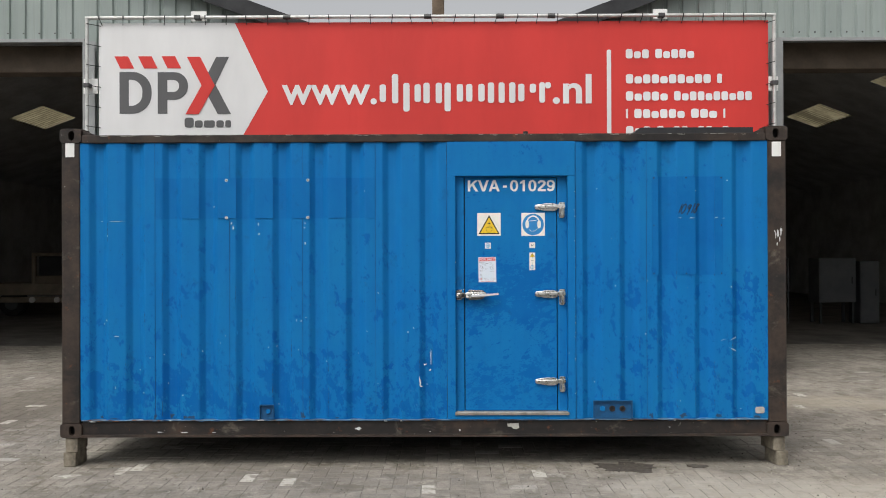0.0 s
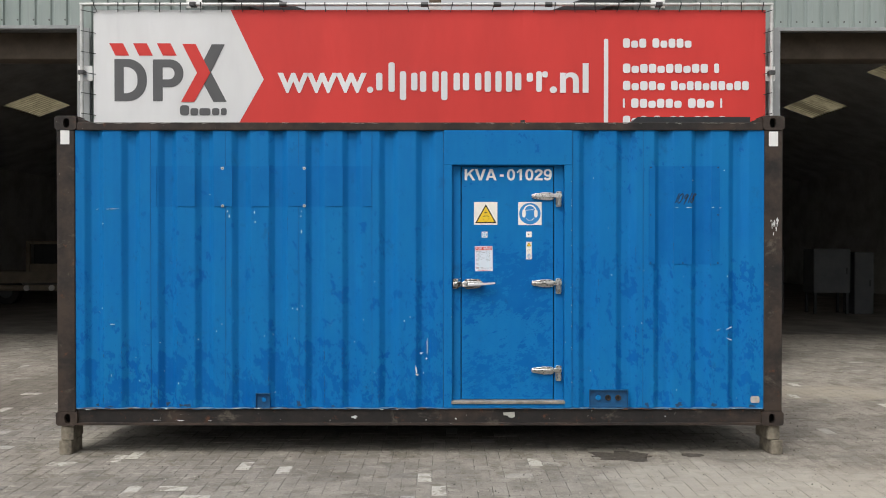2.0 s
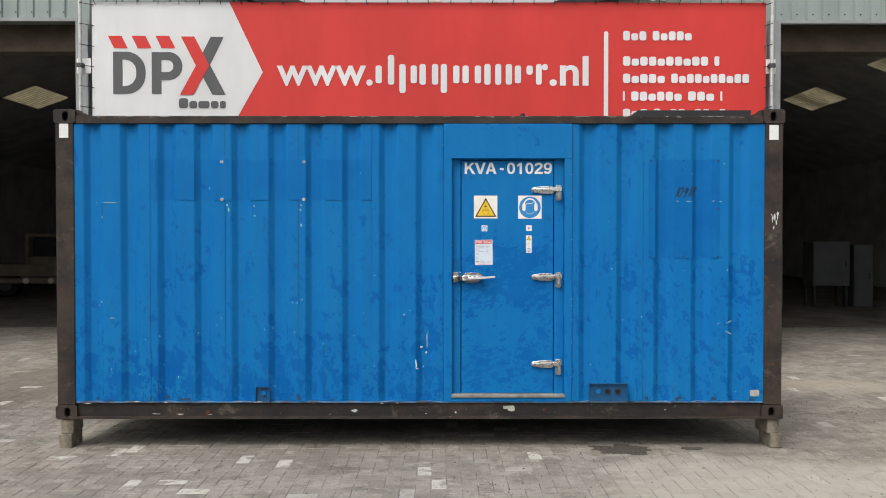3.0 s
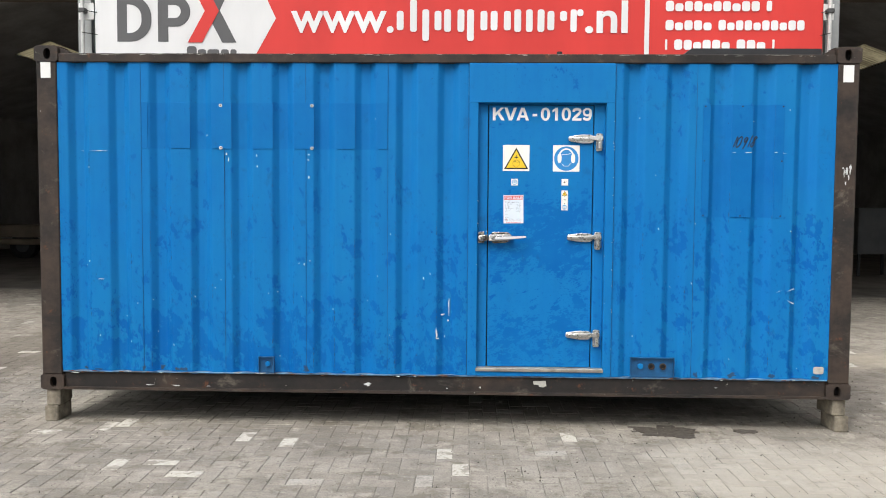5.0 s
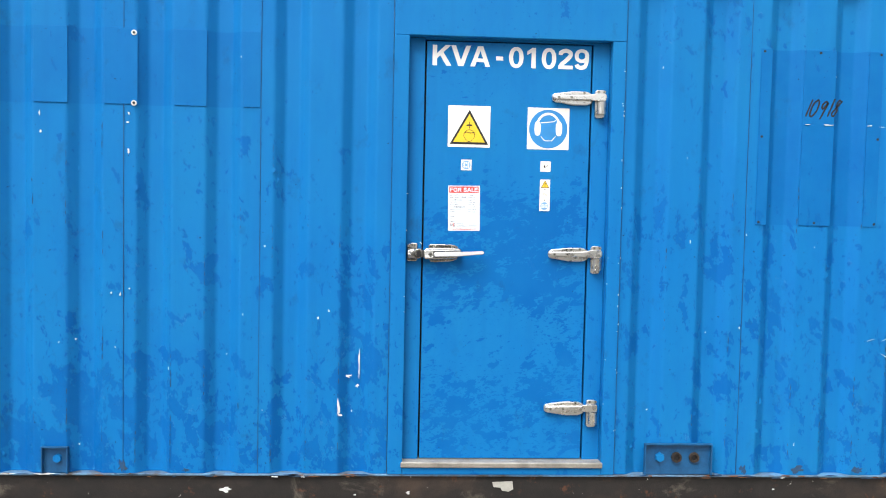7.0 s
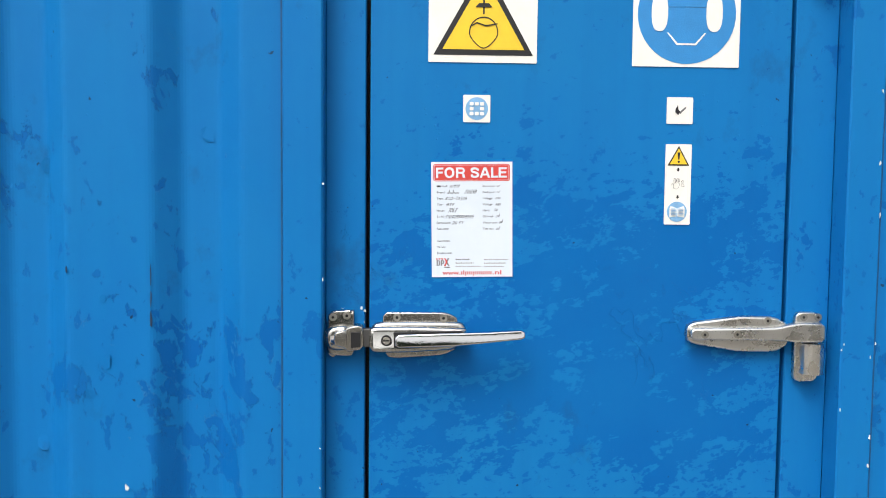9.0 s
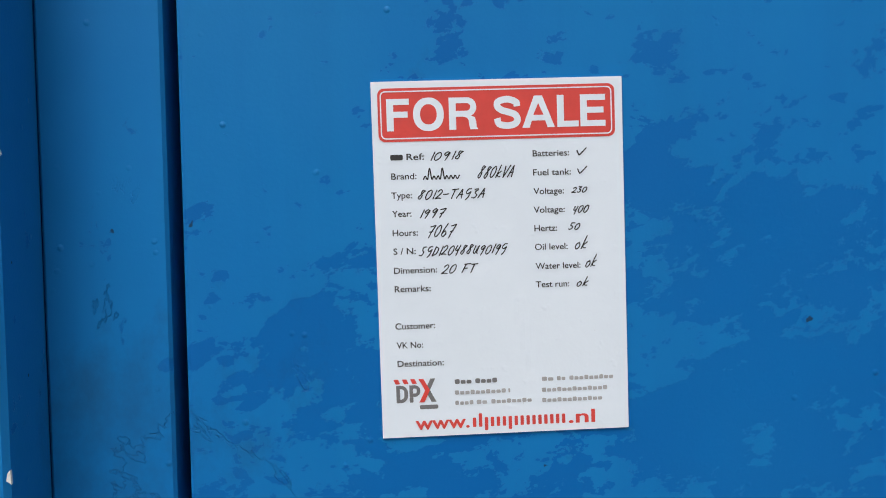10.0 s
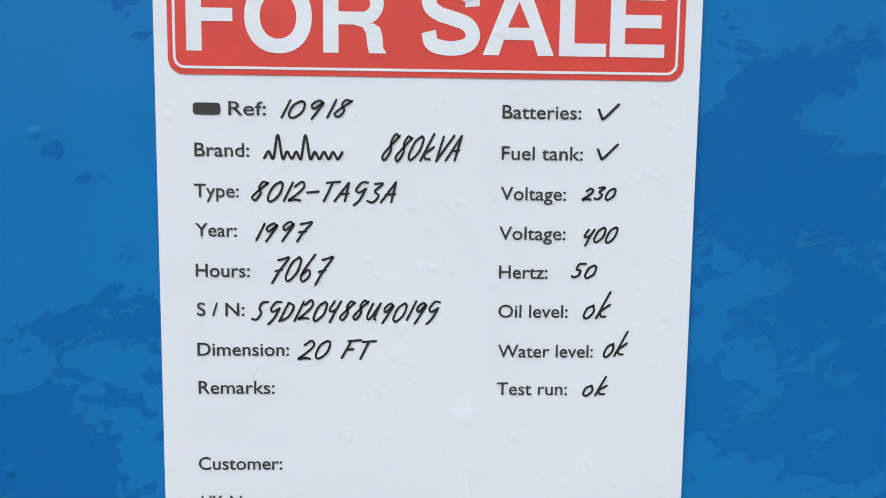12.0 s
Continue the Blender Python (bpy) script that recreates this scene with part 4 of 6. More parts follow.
for x, z, w, h in ((2.14, 2.061, 0.04, 0.005), (2.235, 2.061, 0.085, 0.006), (2.44, 2.063, 0.04, 0.007), (2.50, 2.058, 0.04, 0.005),
                   (1.60, 1.50, 0.008, 0.02), (2.53, 2.37, 0.012, 0.012)):
    flake(x, z, w, h, sheet_y(x, 1.488, 0.3115) - (0.006 if z > 2 else 0.0025), bm)
y = sheet_y(2.56, 1.488, 0.3115) - 0.003
slab([(2.549, 1.0415), (2.594, 1.0625), (2.599, 1.064), (2.598, 1.0685), (2.592, 1.0665)], y, y + 0.002, bm)
slab([(2.546, 0.9815), (2.590, 0.956), (2.598, 0.954), (2.600, 0.958), (2.594, 0.9615)], y, y + 0.002, bm)
slab([(2.473, 1.036), (2.490, 1.046), (2.516, 1.053), (2.490, 1.0475)], y, y + 0.002, bm)
tagged(part("chipped_paint", bm, M_CHIP, panel_short, "white chips and scratches in the paint"), kind="stuff")
# dark worn nicks along the ridges of the pressed sheets
rng = random.Random(41)
for sheet_part, start, period, first_ridge, last_ridge in ((panel_long, -2.636, 0.3069, 0, 9), (panel_short, 1.488, 0.3115, 0, 4)):
    bm = bmesh.new()
    for i in range(first_ridge, last_ridge):
        for edge in (0.001, 0.149):
            for k in range(rng.randint(2, 5)):
                x = start + i * period + edge + rng.uniform(-0.003, 0.001)
                z = 0.42 + 1.5 * rng.random() ** 1.6
                for j in range(rng.randint(1, 4)):
                    flake(x, z + 0.04 * j, rng.uniform(0.002, 0.006), rng.uniform(0.012, 0.06), OUT - 0.0012, bm, 7)
    tagged(part("worn_nick", bm, M_NICK, sheet_part, "dark nicks along the ridges"), kind="stuff")
# lifted paint flakes, chips, and scale along the foot of the pressed sheets
def lifted_flake(bm, x, z, size, y):
    """A scrap of paint curling away from the sheet on one side."""
    a0, k = rng.uniform(0, 6.28), 7
    up = Vector((math.cos(a0), math.sin(a0)))
    made = []
    for i in range(k):
        a = 6.283 * i / k
        p = Vector((math.cos(a), math.sin(a) * 1.3)) * size * rng.uniform(0.35, 0.62)
        lift = max(0.0, p.dot(up) / size + 0.1) ** 1.5 * size * 0.22
        made.append(bm.verts.new((x + p.x, y - 0.0012 - lift, z + p.y)))
    bm.faces.new(made)


for owner, start, period, xa, xb, count in ((panel_long, -2.636, 0.3069, -2.82, 0.17, 110), (panel_short, 1.488, 0.3115, 1.30, 2.84, 55)):
    bm, chips, scale_bm = bmesh.new(), bmesh.new(), bmesh.new()
    for i in range(count):
        x, z = rng.uniform(xa, xb), 0.46 + 1.5 * rng.random() ** 1.5
        lifted_flake(bm, x, z, rng.uniform(0.009, 0.024), sheet_y(x, start, period))
    for i in range(count // 4):
        x, z = rng.uniform(xa, xb), 0.45 + 1.9 * rng.random() ** 1.4
        flake(x, z, rng.uniform(0.004, 0.012), rng.uniform(0.005, 0.020), sheet_y(x, start, period) - 0.0022, chips, 8)
    x = xa
    while x < xb:
        w, h = rng.uniform(0.03, 0.11), rng.uniform(0.015, 0.085) * rng.choice((0.4, 0.7, 1.0))
        if abs(sheet_y(x - w / 2, start, period) - sheet_y(x + w / 2, start, period)) < 0.004:
            flake(x, 0.40 + h * 0.35, w, h, sheet_y(x, start, period) - 0.0018, scale_bm, 15)
        x += rng.uniform(0.03, 0.16)
    tagged(part("lifted_flakes", bm, M_PANEL, owner, "curling scraps of blue paint"), kind="stuff")
    tagged(part("chipped_paint", chips, M_CHIP, owner, "small white chips"), kind="stuff")
    tagged(part("corroded_foot", scale_bm, M_SCALE, owner, "blackened corroded spots along the foot"), kind="stuff")
for material, label, count in ((M_RUST, "rusty spots on the sheet lip", 34), (M_CHIP, "bare pale spots on the sheet lip", 14), (M_SCALE, "dark spots on the sheet lip", 46)):
    bm = bmesh.new()
    for i in range(count):
        x = rng.uniform(-2.8, 2.8)
        if not 0.2 < x < 1.27:
            flake(x, RAIL_B + rng.uniform(-0.010, 0.006), rng.uniform(0.02, 0.11), rng.uniform(0.004, 0.012), 0.0005, bm, 11)
    tagged(part("lip_wear", bm, material, box_root, label), kind="stuff")
bm = bmesh.new()
for i in range(60):
    flake(rng.uniform(-2.8, 2.8), 2.764 - 0.008 * rng.random() ** 2, rng.uniform(0.02, 0.10), rng.uniform(0.002, 0.006), -0.0005, bm, 9)
tagged(part("chipped_paint", bm, M_PLATE, box_root, "pale scuffs along the top rail"), kind="stuff")
bm = bmesh.new()
for i in range(9):
    flake(2.945 + random.uniform(-0.03, 0.03), 1.90 + random.uniform(-0.06, 0.07), 0.012, random.uniform(0.02, 0.09), -0.001, bm)
flake(2.975, 1.96, 0.03, 0.05, -0.001, bm)
tagged(part("paint_scrape", bm, M_CHIP, box_root, "pale scrape on the corner post"), kind="stuff")
bm = bmesh.new()
for x, z, w, h in ((-0.55, 0.315, 0.07, 0.035), (0.30, 0.30, 0.025, 0.018), (-2.2, 0.287, 0.09, 0.008), (-2.0, 0.285, 0.12, 0.012), (-1.75, 0.284, 0.05, 0.006), (0.05, 0.29, 0.02, 0.01), (2.05, 0.32, 0.02, 0.01)):
    flake(x, z, w, h, 0.017, bm)
tagged(part("chipped_paint", bm, M_CHIP, box_root, "white flakes on the bottom rail"), kind="stuff")

bm = slab([(0.695, 0.352), (0.79, 0.356), (0.795, 0.318), (0.772, 0.306), (0.742, 0.311), (0.735, 0.325), (0.70, 0.328)], 0.0165, 0.019)
part("paint_scrape", bm, M_PLATE, box_root, "grey torn remnant of a sticker on the rail")

# roof sheet with pressed ends, and the hatch
bm = bmesh.new()
xs = []
x = -2.8
while x < 2.8:
    for dx, z in ((0, 2.750), (0.10, 2.750), (0.13, 2.764), (0.24, 2.764), (0.27, 2.750)):
        if x + dx < 2.8:
            xs.append((x + dx, z))
    x += 0.3069
rows = [[bm.verts.new((x, y, z)) for x, z in xs] for y in (0.03, DEEP - 0.03)]
for i in range(len(xs) - 1):
    bm.faces.new((rows[0][i], rows[0][i + 1], rows[1][i + 1], rows[1][i]))
part("roof", bm, M_SILL, box_root, "pale worn corrugated roof sheet")
part("roof_hatch", slab([(1.76, 2.764), (2.79, 2.764), (2.79, 2.832), (1.84, 2.832)], 0.12, 1.3), M_HATCH, box_root, "flat charcoal roof hatch")
part("lifting_eye", tube((0.86, 0.05, 2.768), (0.86, 0.05, 2.792), 0.02, 8), M_HATCH, box_root, "small dark lug")

# cable lugs near the foot
def lug_box(x0, x1, z0, z1, label):
    y0, y1 = -0.012, OUT + 0.002
    # not cut into the sheet; the pocket's shade is in the blue
    bm = box(x0, x1, OUT - 0.004, OUT + 0.001, z0, z1)
    box(x0, x0 + 0.005, y0, OUT - 0.004, z0, z1, 0, bm)
    box(x1 - 0.005, x1, y0, OUT - 0.004, z0, z1, 0, bm)
    box(x0, x1, y0 - 0.002, OUT - 0.004, z1, z1 + 0.005, 0, bm)
    return part("outlet_box", bm, M_POCKET_SHADE, box_root, label)


small = lug_box(-1.365, -1.247, 0.395, 0.512, "small bolted plate, recess shade painted dark blue")
part("bolt", tube((-1.297, -0.006, 0.462), (-1.297, OUT - 0.004, 0.462), 0.019, 6, r2=0.021), M_TRIM, small, "blue bolt head")
large = lug_box(1.412, 1.735, 0.395, 0.540, "blue cable outlet box with bolt and two holes")
part("bolt", tube((1.487, -0.008, 0.478), (1.487, OUT - 0.004, 0.478), 0.021, 6, r2=0.024), M_TRIM, large, "blue bolt head")
for x in (1.567, 1.652):
    gland = part("gland", ring(x, 0.478, oval(0.024, 0.024, 16), oval(0.015, 0.015, 16), -0.006, OUT - 0.004), M_BROWN, large, "rusty cable gland")
    # solid black plug in place of the shade inside the hole
    part("gland_hole", tube((x, 0.002, 0.478), (x, OUT - 0.0045, 0.478), 0.0145, 14), M_DARK, gland)

# door surround, jamb and leaf
SX0, SX1, DX0, DX1, DZ0, DZ1 = 0.199, 1.267, 0.269, 1.204, 0.424, 2.416
part("door_header", box(SX0, SX1, 0.0, 0.055, DZ1, RAIL_T, 0.003), M_TRIM, box_root, "flat blue plate over the door")
part("door_jamb", box(SX0, DX0, 0.0, 0.055, RAIL_B + 0.004, DZ1, 0.003), M_TRIM, box_root, "blue door jamb")
part("door_jamb", box(DX1, SX1, 0.0, 0.055, RAIL_B + 0.004, DZ1, 0.003), M_TRIM, box_root, "blue door jamb")
for a, b in ((0.1955, 0.198), (1.268, 1.2705)):
    part("weld_seam", box(a, b, 0.006, 0.03, RAIL_B + 0.006, RAIL_T), M_SEAM, box_root, "dark joint beside the door jamb")
LX0, LX1, LZ0, LZ1, LY = 0.3492, 1.116, 0.455, 2.402, 0.0514
part("door_stop", box(DX0, LX0 - 0.008, LY, 0.09, DZ0, DZ1, 0.002), M_TRIM, box_root, "blue recessed door stop")
part("door_stop", box(LX1 + 0.008, DX1, LY, 0.09, DZ0, DZ1, 0.002), M_TRIM, box_root, "blue recessed door stop")
part("door_stop", box(LX0 - 0.008, LX1 + 0.008, LY, 0.09, LZ1 + 0.005, DZ1), M_TRIM, box_root, "blue recessed door stop")
part("door_seal", box(DX0, DX1, 0.091, 0.11, DZ0, DZ1), M_DARK, box_root, "black rubber door seal")
door = part("door", box(LX0, LX1, LY, 0.09, LZ0, LZ1, 0.0025, segments=2), M_DOOR, box_root, "flat blue steel door, closed, paint peeling")
part("sill_plate", box(DX0, DX1, 0.0, 0.09, RAIL_B + 0.004, 0.4265, 0.002), M_TRIM, box_root, "blue plate under the door sill")
part("door_sill", box(0.262, 1.210, -0.012, 0.09, 0.427, 0.452, 0.003), M_SILL, box_root, "pale worn metal door sill")
bm = bmesh.new()
for i in range(22):
    flake(random.choice((0.2665, 1.2065, 1.262, 1.264)) + random.uniform(-0.002, 0.004), random.uniform(0.55, 2.35), random.uniform(0.002, 0.006), random.uniform(0.004, 0.014), -0.0004, bm, 7)
for x, z, w, h in ((0.3345, 1.473, 0.007, 0.010), (0.341, 1.466, 0.009, 0.007), (0.340, 1.447, 0.002, 0.008), (0.300, 1.471, 0.008, 0.0016)):
    flake(x, z, w, h, LY - 0.0004, bm, 8)
for i in range(7):
    flake(random.uniform(1.255, 1.265), random.uniform(1.2, 2.2), random.uniform(0.002, 0.007), random.uniform(0.005, 0.016), -0.0004, bm, 7)
tagged(part("chipped_paint", bm, M_CHIP, box_root, "white chips along the door jamb edges"), kind="stuff")


def hinge(z):
    """A strap hinge: tapered leaf on the door, knuckle and pin body on the stop."""
    y0 = LY - 0.014
    x0, x1 = 0.934, 1.125
    up = [(x0, z + 0.012), (x0 + 0.012, z + 0.020), (x0 + 0.10, z + 0.032), (x0 + 0.165, z + 0.031), (x1, z + 0.018)]
    down = [(x1, z - 0.020), (x0 + 0.165, z - 0.034), (x0 + 0.10, z - 0.034), (x0 + 0.012, z - 0.020), (x0, z - 0.012)]
    strap = part("hinge", dome(up + down, y0, LY, 0.005, 0.05, 1), M_ZINC, box_root, "dull cast metal strap hinge", True)
    rib = [(x0 + 0.004, z + 0.011), (x1 - 0.03, z + 0.013), (x1 + 0.012, z + 0.022), (x1 + 0.062, z + 0.022), (x1 + 0.062, z - 0.014), (x1 + 0.01, z - 0.014), (x1 - 0.03, z - 0.010), (x0 + 0.004, z - 0.010)]
    part("rib", dome(rib, y0 - 0.015, y0 + 0.002, 0.004, 0.07, 1), M_ZINC, strap, "", True)
    part("back_plate", dome(rounded(x1 + 0.012, x1 + 0.058, z - 0.090, z + 0.040, 0.012), LY - 0.012, LY, 0.003, 0.0, 0), M_ZINC, strap, "", True)
    bm = tube((x1 + 0.040, y0 - 0.006, z - 0.072), (x1 + 0.040, y0 - 0.006, z - 0.016), 0.021, 18)
    box(x1 + 0.022, x1 + 0.058, y0 - 0.006, LY - 0.005, z - 0.070, z - 0.018, 0.003, bm)
    part("knuckle", bm, M_ZINC, strap)
    for dx, dz, y in ((0.028, 0.0, y0 - 0.015), (0.088, 0.001, y0 - 0.015), (0.150, 0.024, y0), (0.150, -0.024, y0), (0.218, 0.031, LY - 0.012), (0.245, 0.031, LY - 0.012)):
        socket_screw(x0 + dx, z + dz, y, strap)


# latch: strike on the stop, body and lever on the door
LZ = 1.428
body = part("latch", dome([(0.374, LZ - 0.01), (0.374, LZ + 0.037), (0.49, LZ + 0.037), (0.509, LZ + 0.029), (0.513, LZ + 0.015), (0.512, LZ - 0.028), (0.485, LZ - 0.041), (0.40, LZ - 0.047), (0.380, LZ - 0.044)], LY - 0.010, LY, 0.003, 0.06, 1), M_CHROME, box_root, "worn chrome lever latch", True)
part("ledge", dome([(0.352, LZ + 0.012), (0.366, LZ + 0.020), (0.43, LZ + 0.022), (0.518, LZ + 0.021), (0.527, LZ + 0.010), (0.520, LZ - 0.012), (0.505, LZ - 0.030), (0.36, LZ - 0.032), (0.352, LZ - 0.02)], LY - 0.024, LY - 0.006, 0.008, 0.1, 2), M_CHROME, body, "", True)
part("housing", dome([(0.351, LZ + 0.010), (0.362, LZ + 0.014), (0.43, LZ + 0.015), (0.524, LZ + 0.012), (0.527, LZ + 0.008), (0.512, LZ - 0.016), (0.500, LZ - 0.026), (0.42, LZ - 0.031), (0.358, LZ - 0.032), (0.350, LZ - 0.022)], LY - 0.040, LY - 0.015, 0.007, 0.12, 2), M_CHROME, body, "", True)
part("lever", dome([(0.398, LZ + 0.003), (0.50, LZ + 0.0065), (0.560, LZ + 0.008), (0.628, LZ + 0.0125), (0.630, LZ - 0.003), (0.560, LZ - 0.0105), (0.50, LZ - 0.016), (0.398, LZ - 0.0195)], LY - 0.058, LY - 0.043, 0.0025, 0.20, 1), M_LEVER, body, "polished lever", True)
# black slab for the shade in the slot behind the lever
part("lever_slot", slab([(0.3955, LZ + 0.0055), (0.518, LZ + 0.009), (0.506, LZ - 0.018), (0.3955, LZ - 0.022)], LY - 0.0445, LY - 0.030), M_DARK, body)
lock = part("lock", ring(0.382, LZ - 0.009, oval(0.0095, 0.0095, 24), oval(0.0068, 0.0068, 24), LY - 0.0435, LY - 0.034), M_DARK, body, "round key lock")
part("cylinder", tube((0.382, LY - 0.0440, LZ - 0.009), (0.382, LY - 0.034, LZ - 0.009), 0.0068, 20), M_ZINC, lock)
# black inlay for the shade in the keyhole
part("keyhole", box(0.3765, 0.3875, LY - 0.0446, LY - 0.0435, LZ - 0.0102, LZ - 0.0078), M_DARK, lock)


def socket_screw(x, z, y, owner):
    """A countersunk screw: dark gap, dull head, and the socket's shade as a black plug."""
    bm = ring(x, z, oval(0.0070, 0.0070, 16), oval(0.0026, 0.0026, 16), y - 0.0013, y + 0.001)
    part("screw", bm, M_SCREW, owner, "socket screw")
    part("screw_socket", tube((x, y - 0.0010, z), (x, y + 0.0005, z), 0.0027, 10), M_DARK, owner)


for x, z in ((0.400, 0.028), (0.485, 0.027)):
    socket_screw(x, LZ + z, LY - 0.010, body)
strike = part("strike", dome([(0.273, LZ - 0.036), (0.274, LZ + 0.030), (0.282, LZ + 0.039), (0.319, LZ + 0.041), (0.322, LZ + 0.040), (0.322, LZ - 0.042), (0.300, LZ - 0.043), (0.280, LZ - 0.041)], LY - 0.012, LY, 0.003, 0.06, 1), M_CHROME, box_root, "worn chrome latch strike", True)
part("keeper", dome([(0.272, LZ + 0.006), (0.284, LZ + 0.014), (0.312, LZ + 0.017), (0.314, LZ - 0.028), (0.290, LZ - 0.030), (0.276, LZ - 0.026), (0.269, LZ - 0.010)], LY - 0.036, LY - 0.010, 0.010, 0.08, 2), M_CHROME, strike, "", True)
part("hook", dome([(0.289, LZ + 0.002), (0.292, LZ + 0.006), (0.312, LZ + 0.010), (0.312, LZ - 0.024), (0.292, LZ - 0.019), (0.288, LZ - 0.014)], LY - 0.044, LY - 0.026, 0.004, 0.05, 1), M_CHROME, strike, "", True)
part("bolt", dome([(0.307, LZ + 0.012), (0.330, LZ + 0.018), (0.341, LZ + 0.014), (0.341, LZ - 0.026), (0.307, LZ - 0.030)], LY - 0.042, LY - 0.012, 0.003, 0.05, 1), M_CHROME, strike, "", True)
part("pad", slab([(0.319, LZ + 0.006), (0.336, LZ + 0.006), (0.336, LZ - 0.020), (0.319, LZ - 0.022)], LY - 0.0465, LY - 0.040), M_DARK, strike, "black rubber pad")
part("tongue", box(0.3405, 0.3525, LY - 0.036, LY - 0.016, LZ - 0.022, LZ + 0.010, 0.001), M_COUPLER, strike, "dark steel latch tongue")
for x, z in ((0.284, 0.028), (0.309, 0.031), (0.284, -0.037)):
    socket_screw(x, LZ + z, LY - 0.012 if z > 0 else LY - 0.0125, strike)
for z in (2.158, 1.430, 0.700):
    hinge(z)

# stacked blocks under the corners
first = None
for k, (x, y, turn) in enumerate(((-2.957, 0.115, 0), (2.975, 0.125, 4), (-2.94, DEEP - 0.12, 2), (2.94, DEEP - 0.12, -2))):
    for i in range(2):
        m = pose(x + (0.012 * i if k != 1 else -0.03 * i), y, i * 0.1225, 0, 0, turn + 3 * i)
        if first is None:
            bm = box(-0.052, 0.052, -0.11, 0.11, 0.0, 0.1215, 0.007)
            first = part("concrete_block", bm, M_BLOCK)
            first.matrix_world = m
            tagged(first, "worn beige concrete block stacked under a container corner", "block", "blocks under the container")
        else:
            copy_thing(first, m)

# unseen plain wall, added behind the camera to darken the chrome's reflections
ob = part("wall_backdrop", box(-45, 45, -30.3, -30, 0, 5.5), M_YARDWALL)
tagged(ob, "unseen plain dark green wall added for dark reflections", "wall", kind="structure")

# ---- labels and signs ----
SY = LY - 0.001


def sticker(name, x0, x1, z0, z1, label, material=None, y=SY, r=0.0015):
    return tagged(part(name, slab(rounded(x0, x1, z0, z1, r, 2), y - 0.0006, y + 0.0012), material or M_CREAM), label, "sticker")


sticker("post_label", -2.983, -2.908, 2.586, 2.703, "blank white label on the brown corner post", M_WHITE, -0.0015)
sticker("post_label", 2.900, 2.976, 2.570, 2.692, "blank white label on the brown corner post", M_WHITE, -0.0015)
plate = sticker("data_plate", 2.757, 2.832, 0.435, 0.489, "small off-white plate at the foot of the side sheet", M_PLATE, OUT - 0.006, 0.012)

warn = sticker("warning_sign", 0.453, 0.649, 1.919, 2.110, "white square sign with yellow warning triangle, on the door")
tri = lambda cx, base, w, h: [(cx - w / 2, base), (cx + w / 2, base), (cx, base + h)]
part("border", slab(tri(0.552, 1.932, 0.180, 0.160), SY - 0.0012, SY - 0.0007), M_BLACK, warn, "black triangle border")
part("field", slab(tri(0.552, 1.942, 0.148, 0.130), SY - 0.0018, SY - 0.0013), M_YELLOW, warn, "yellow triangle")
egg = [(x * (1.0 if z > -0.2 else 1.0 + 0.45 * (z + 0.2)), z) for x, z in oval(1, 1, 28)]
part("symbol", ring(0.552, 1.972, [(x * 0.0265, z * 0.0285) for x, z in egg], [(x * 0.0245, z * 0.0265) for x, z in egg], SY - 0.0024, SY - 0.0019), M_BLACK, warn, "thin outlined symbol")
part("symbol", slab([(0.527, 1.981), (0.540, 1.988), (0.556, 1.983), (0.577, 1.987), (0.577, 1.989), (0.556, 1.9855), (0.540, 1.9905), (0.527, 1.9835)], SY - 0.0030, SY - 0.0025), M_BLACK, warn)
part("symbol", slab([(0.5505, 2.005), (0.5535, 2.005), (0.5535, 2.036), (0.5505, 2.036)], SY - 0.0024, SY - 0.0019), M_BLACK, warn)
part("symbol", slab([(0.537, 2.017), (0.567, 2.017), (0.561, 2.024), (0.543, 2.024)], SY - 0.0030, SY - 0.0025), M_BLACK, warn)

ear = sticker("hearing_protection_sign", 0.823, 1.019, 1.917, 2.110, "white square sign with blue disc and white ear-muff symbol")
EX, EZ = 0.921, 2.012
part("disc", slab(moved(oval(0.090, 0.090, 40), EX, EZ), SY - 0.0012, SY - 0.0007), M_SIGNBLUE, ear, "blue disc")
part("muff_band", ring(EX, EZ + 0.012, [(p[0], max(p[1], 0.0)) for p in oval(0.058, 0.064, 28)], [(p[0], max(p[1], 0.0)) for p in oval(0.047, 0.053, 28)], SY - 0.0018, SY - 0.0013), M_CREAM, ear, "white head band")
for s in (-1, 1):
    part("muff", slab(moved(oval(0.015, 0.034, 18, 2.6), EX + s * 0.050, EZ + 0.002), SY - 0.0024, SY - 0.0019), M_CREAM, ear, "white ear muff")
part("outline", slab([(EX - 0.036, EZ - 0.034), (EX - 0.018, EZ - 0.056), (EX + 0.018, EZ - 0.056), (EX + 0.036, EZ - 0.034), (EX + 0.033, EZ - 0.034), (EX + 0.016, EZ - 0.053), (EX - 0.016, EZ - 0.053), (EX - 0.033, EZ - 0.034)], SY - 0.0018, SY - 0.0013), M_CREAM, ear, "white curved line")
part("outline", slab([(EX - 0.036, EZ + 0.030), (EX + 0.022, EZ + 0.036), (EX + 0.036, EZ + 0.044), (EX + 0.036, EZ + 0.040), (EX + 0.022, EZ + 0.0325), (EX - 0.036, EZ + 0.026)], SY - 0.0018, SY - 0.0013), M_CREAM, ear, "white curved line")

small_sign = sticker("small_notice", 0.517, 0.566, 1.812, 1.861, "small white sticker with a faded blue disc")
part("disc", slab(moved(oval(0.0205, 0.0205, 28), 0.5415, 1.8365), SY - 0.0012, SY - 0.0007), M_FADED, small_sign, "faded blue disc")
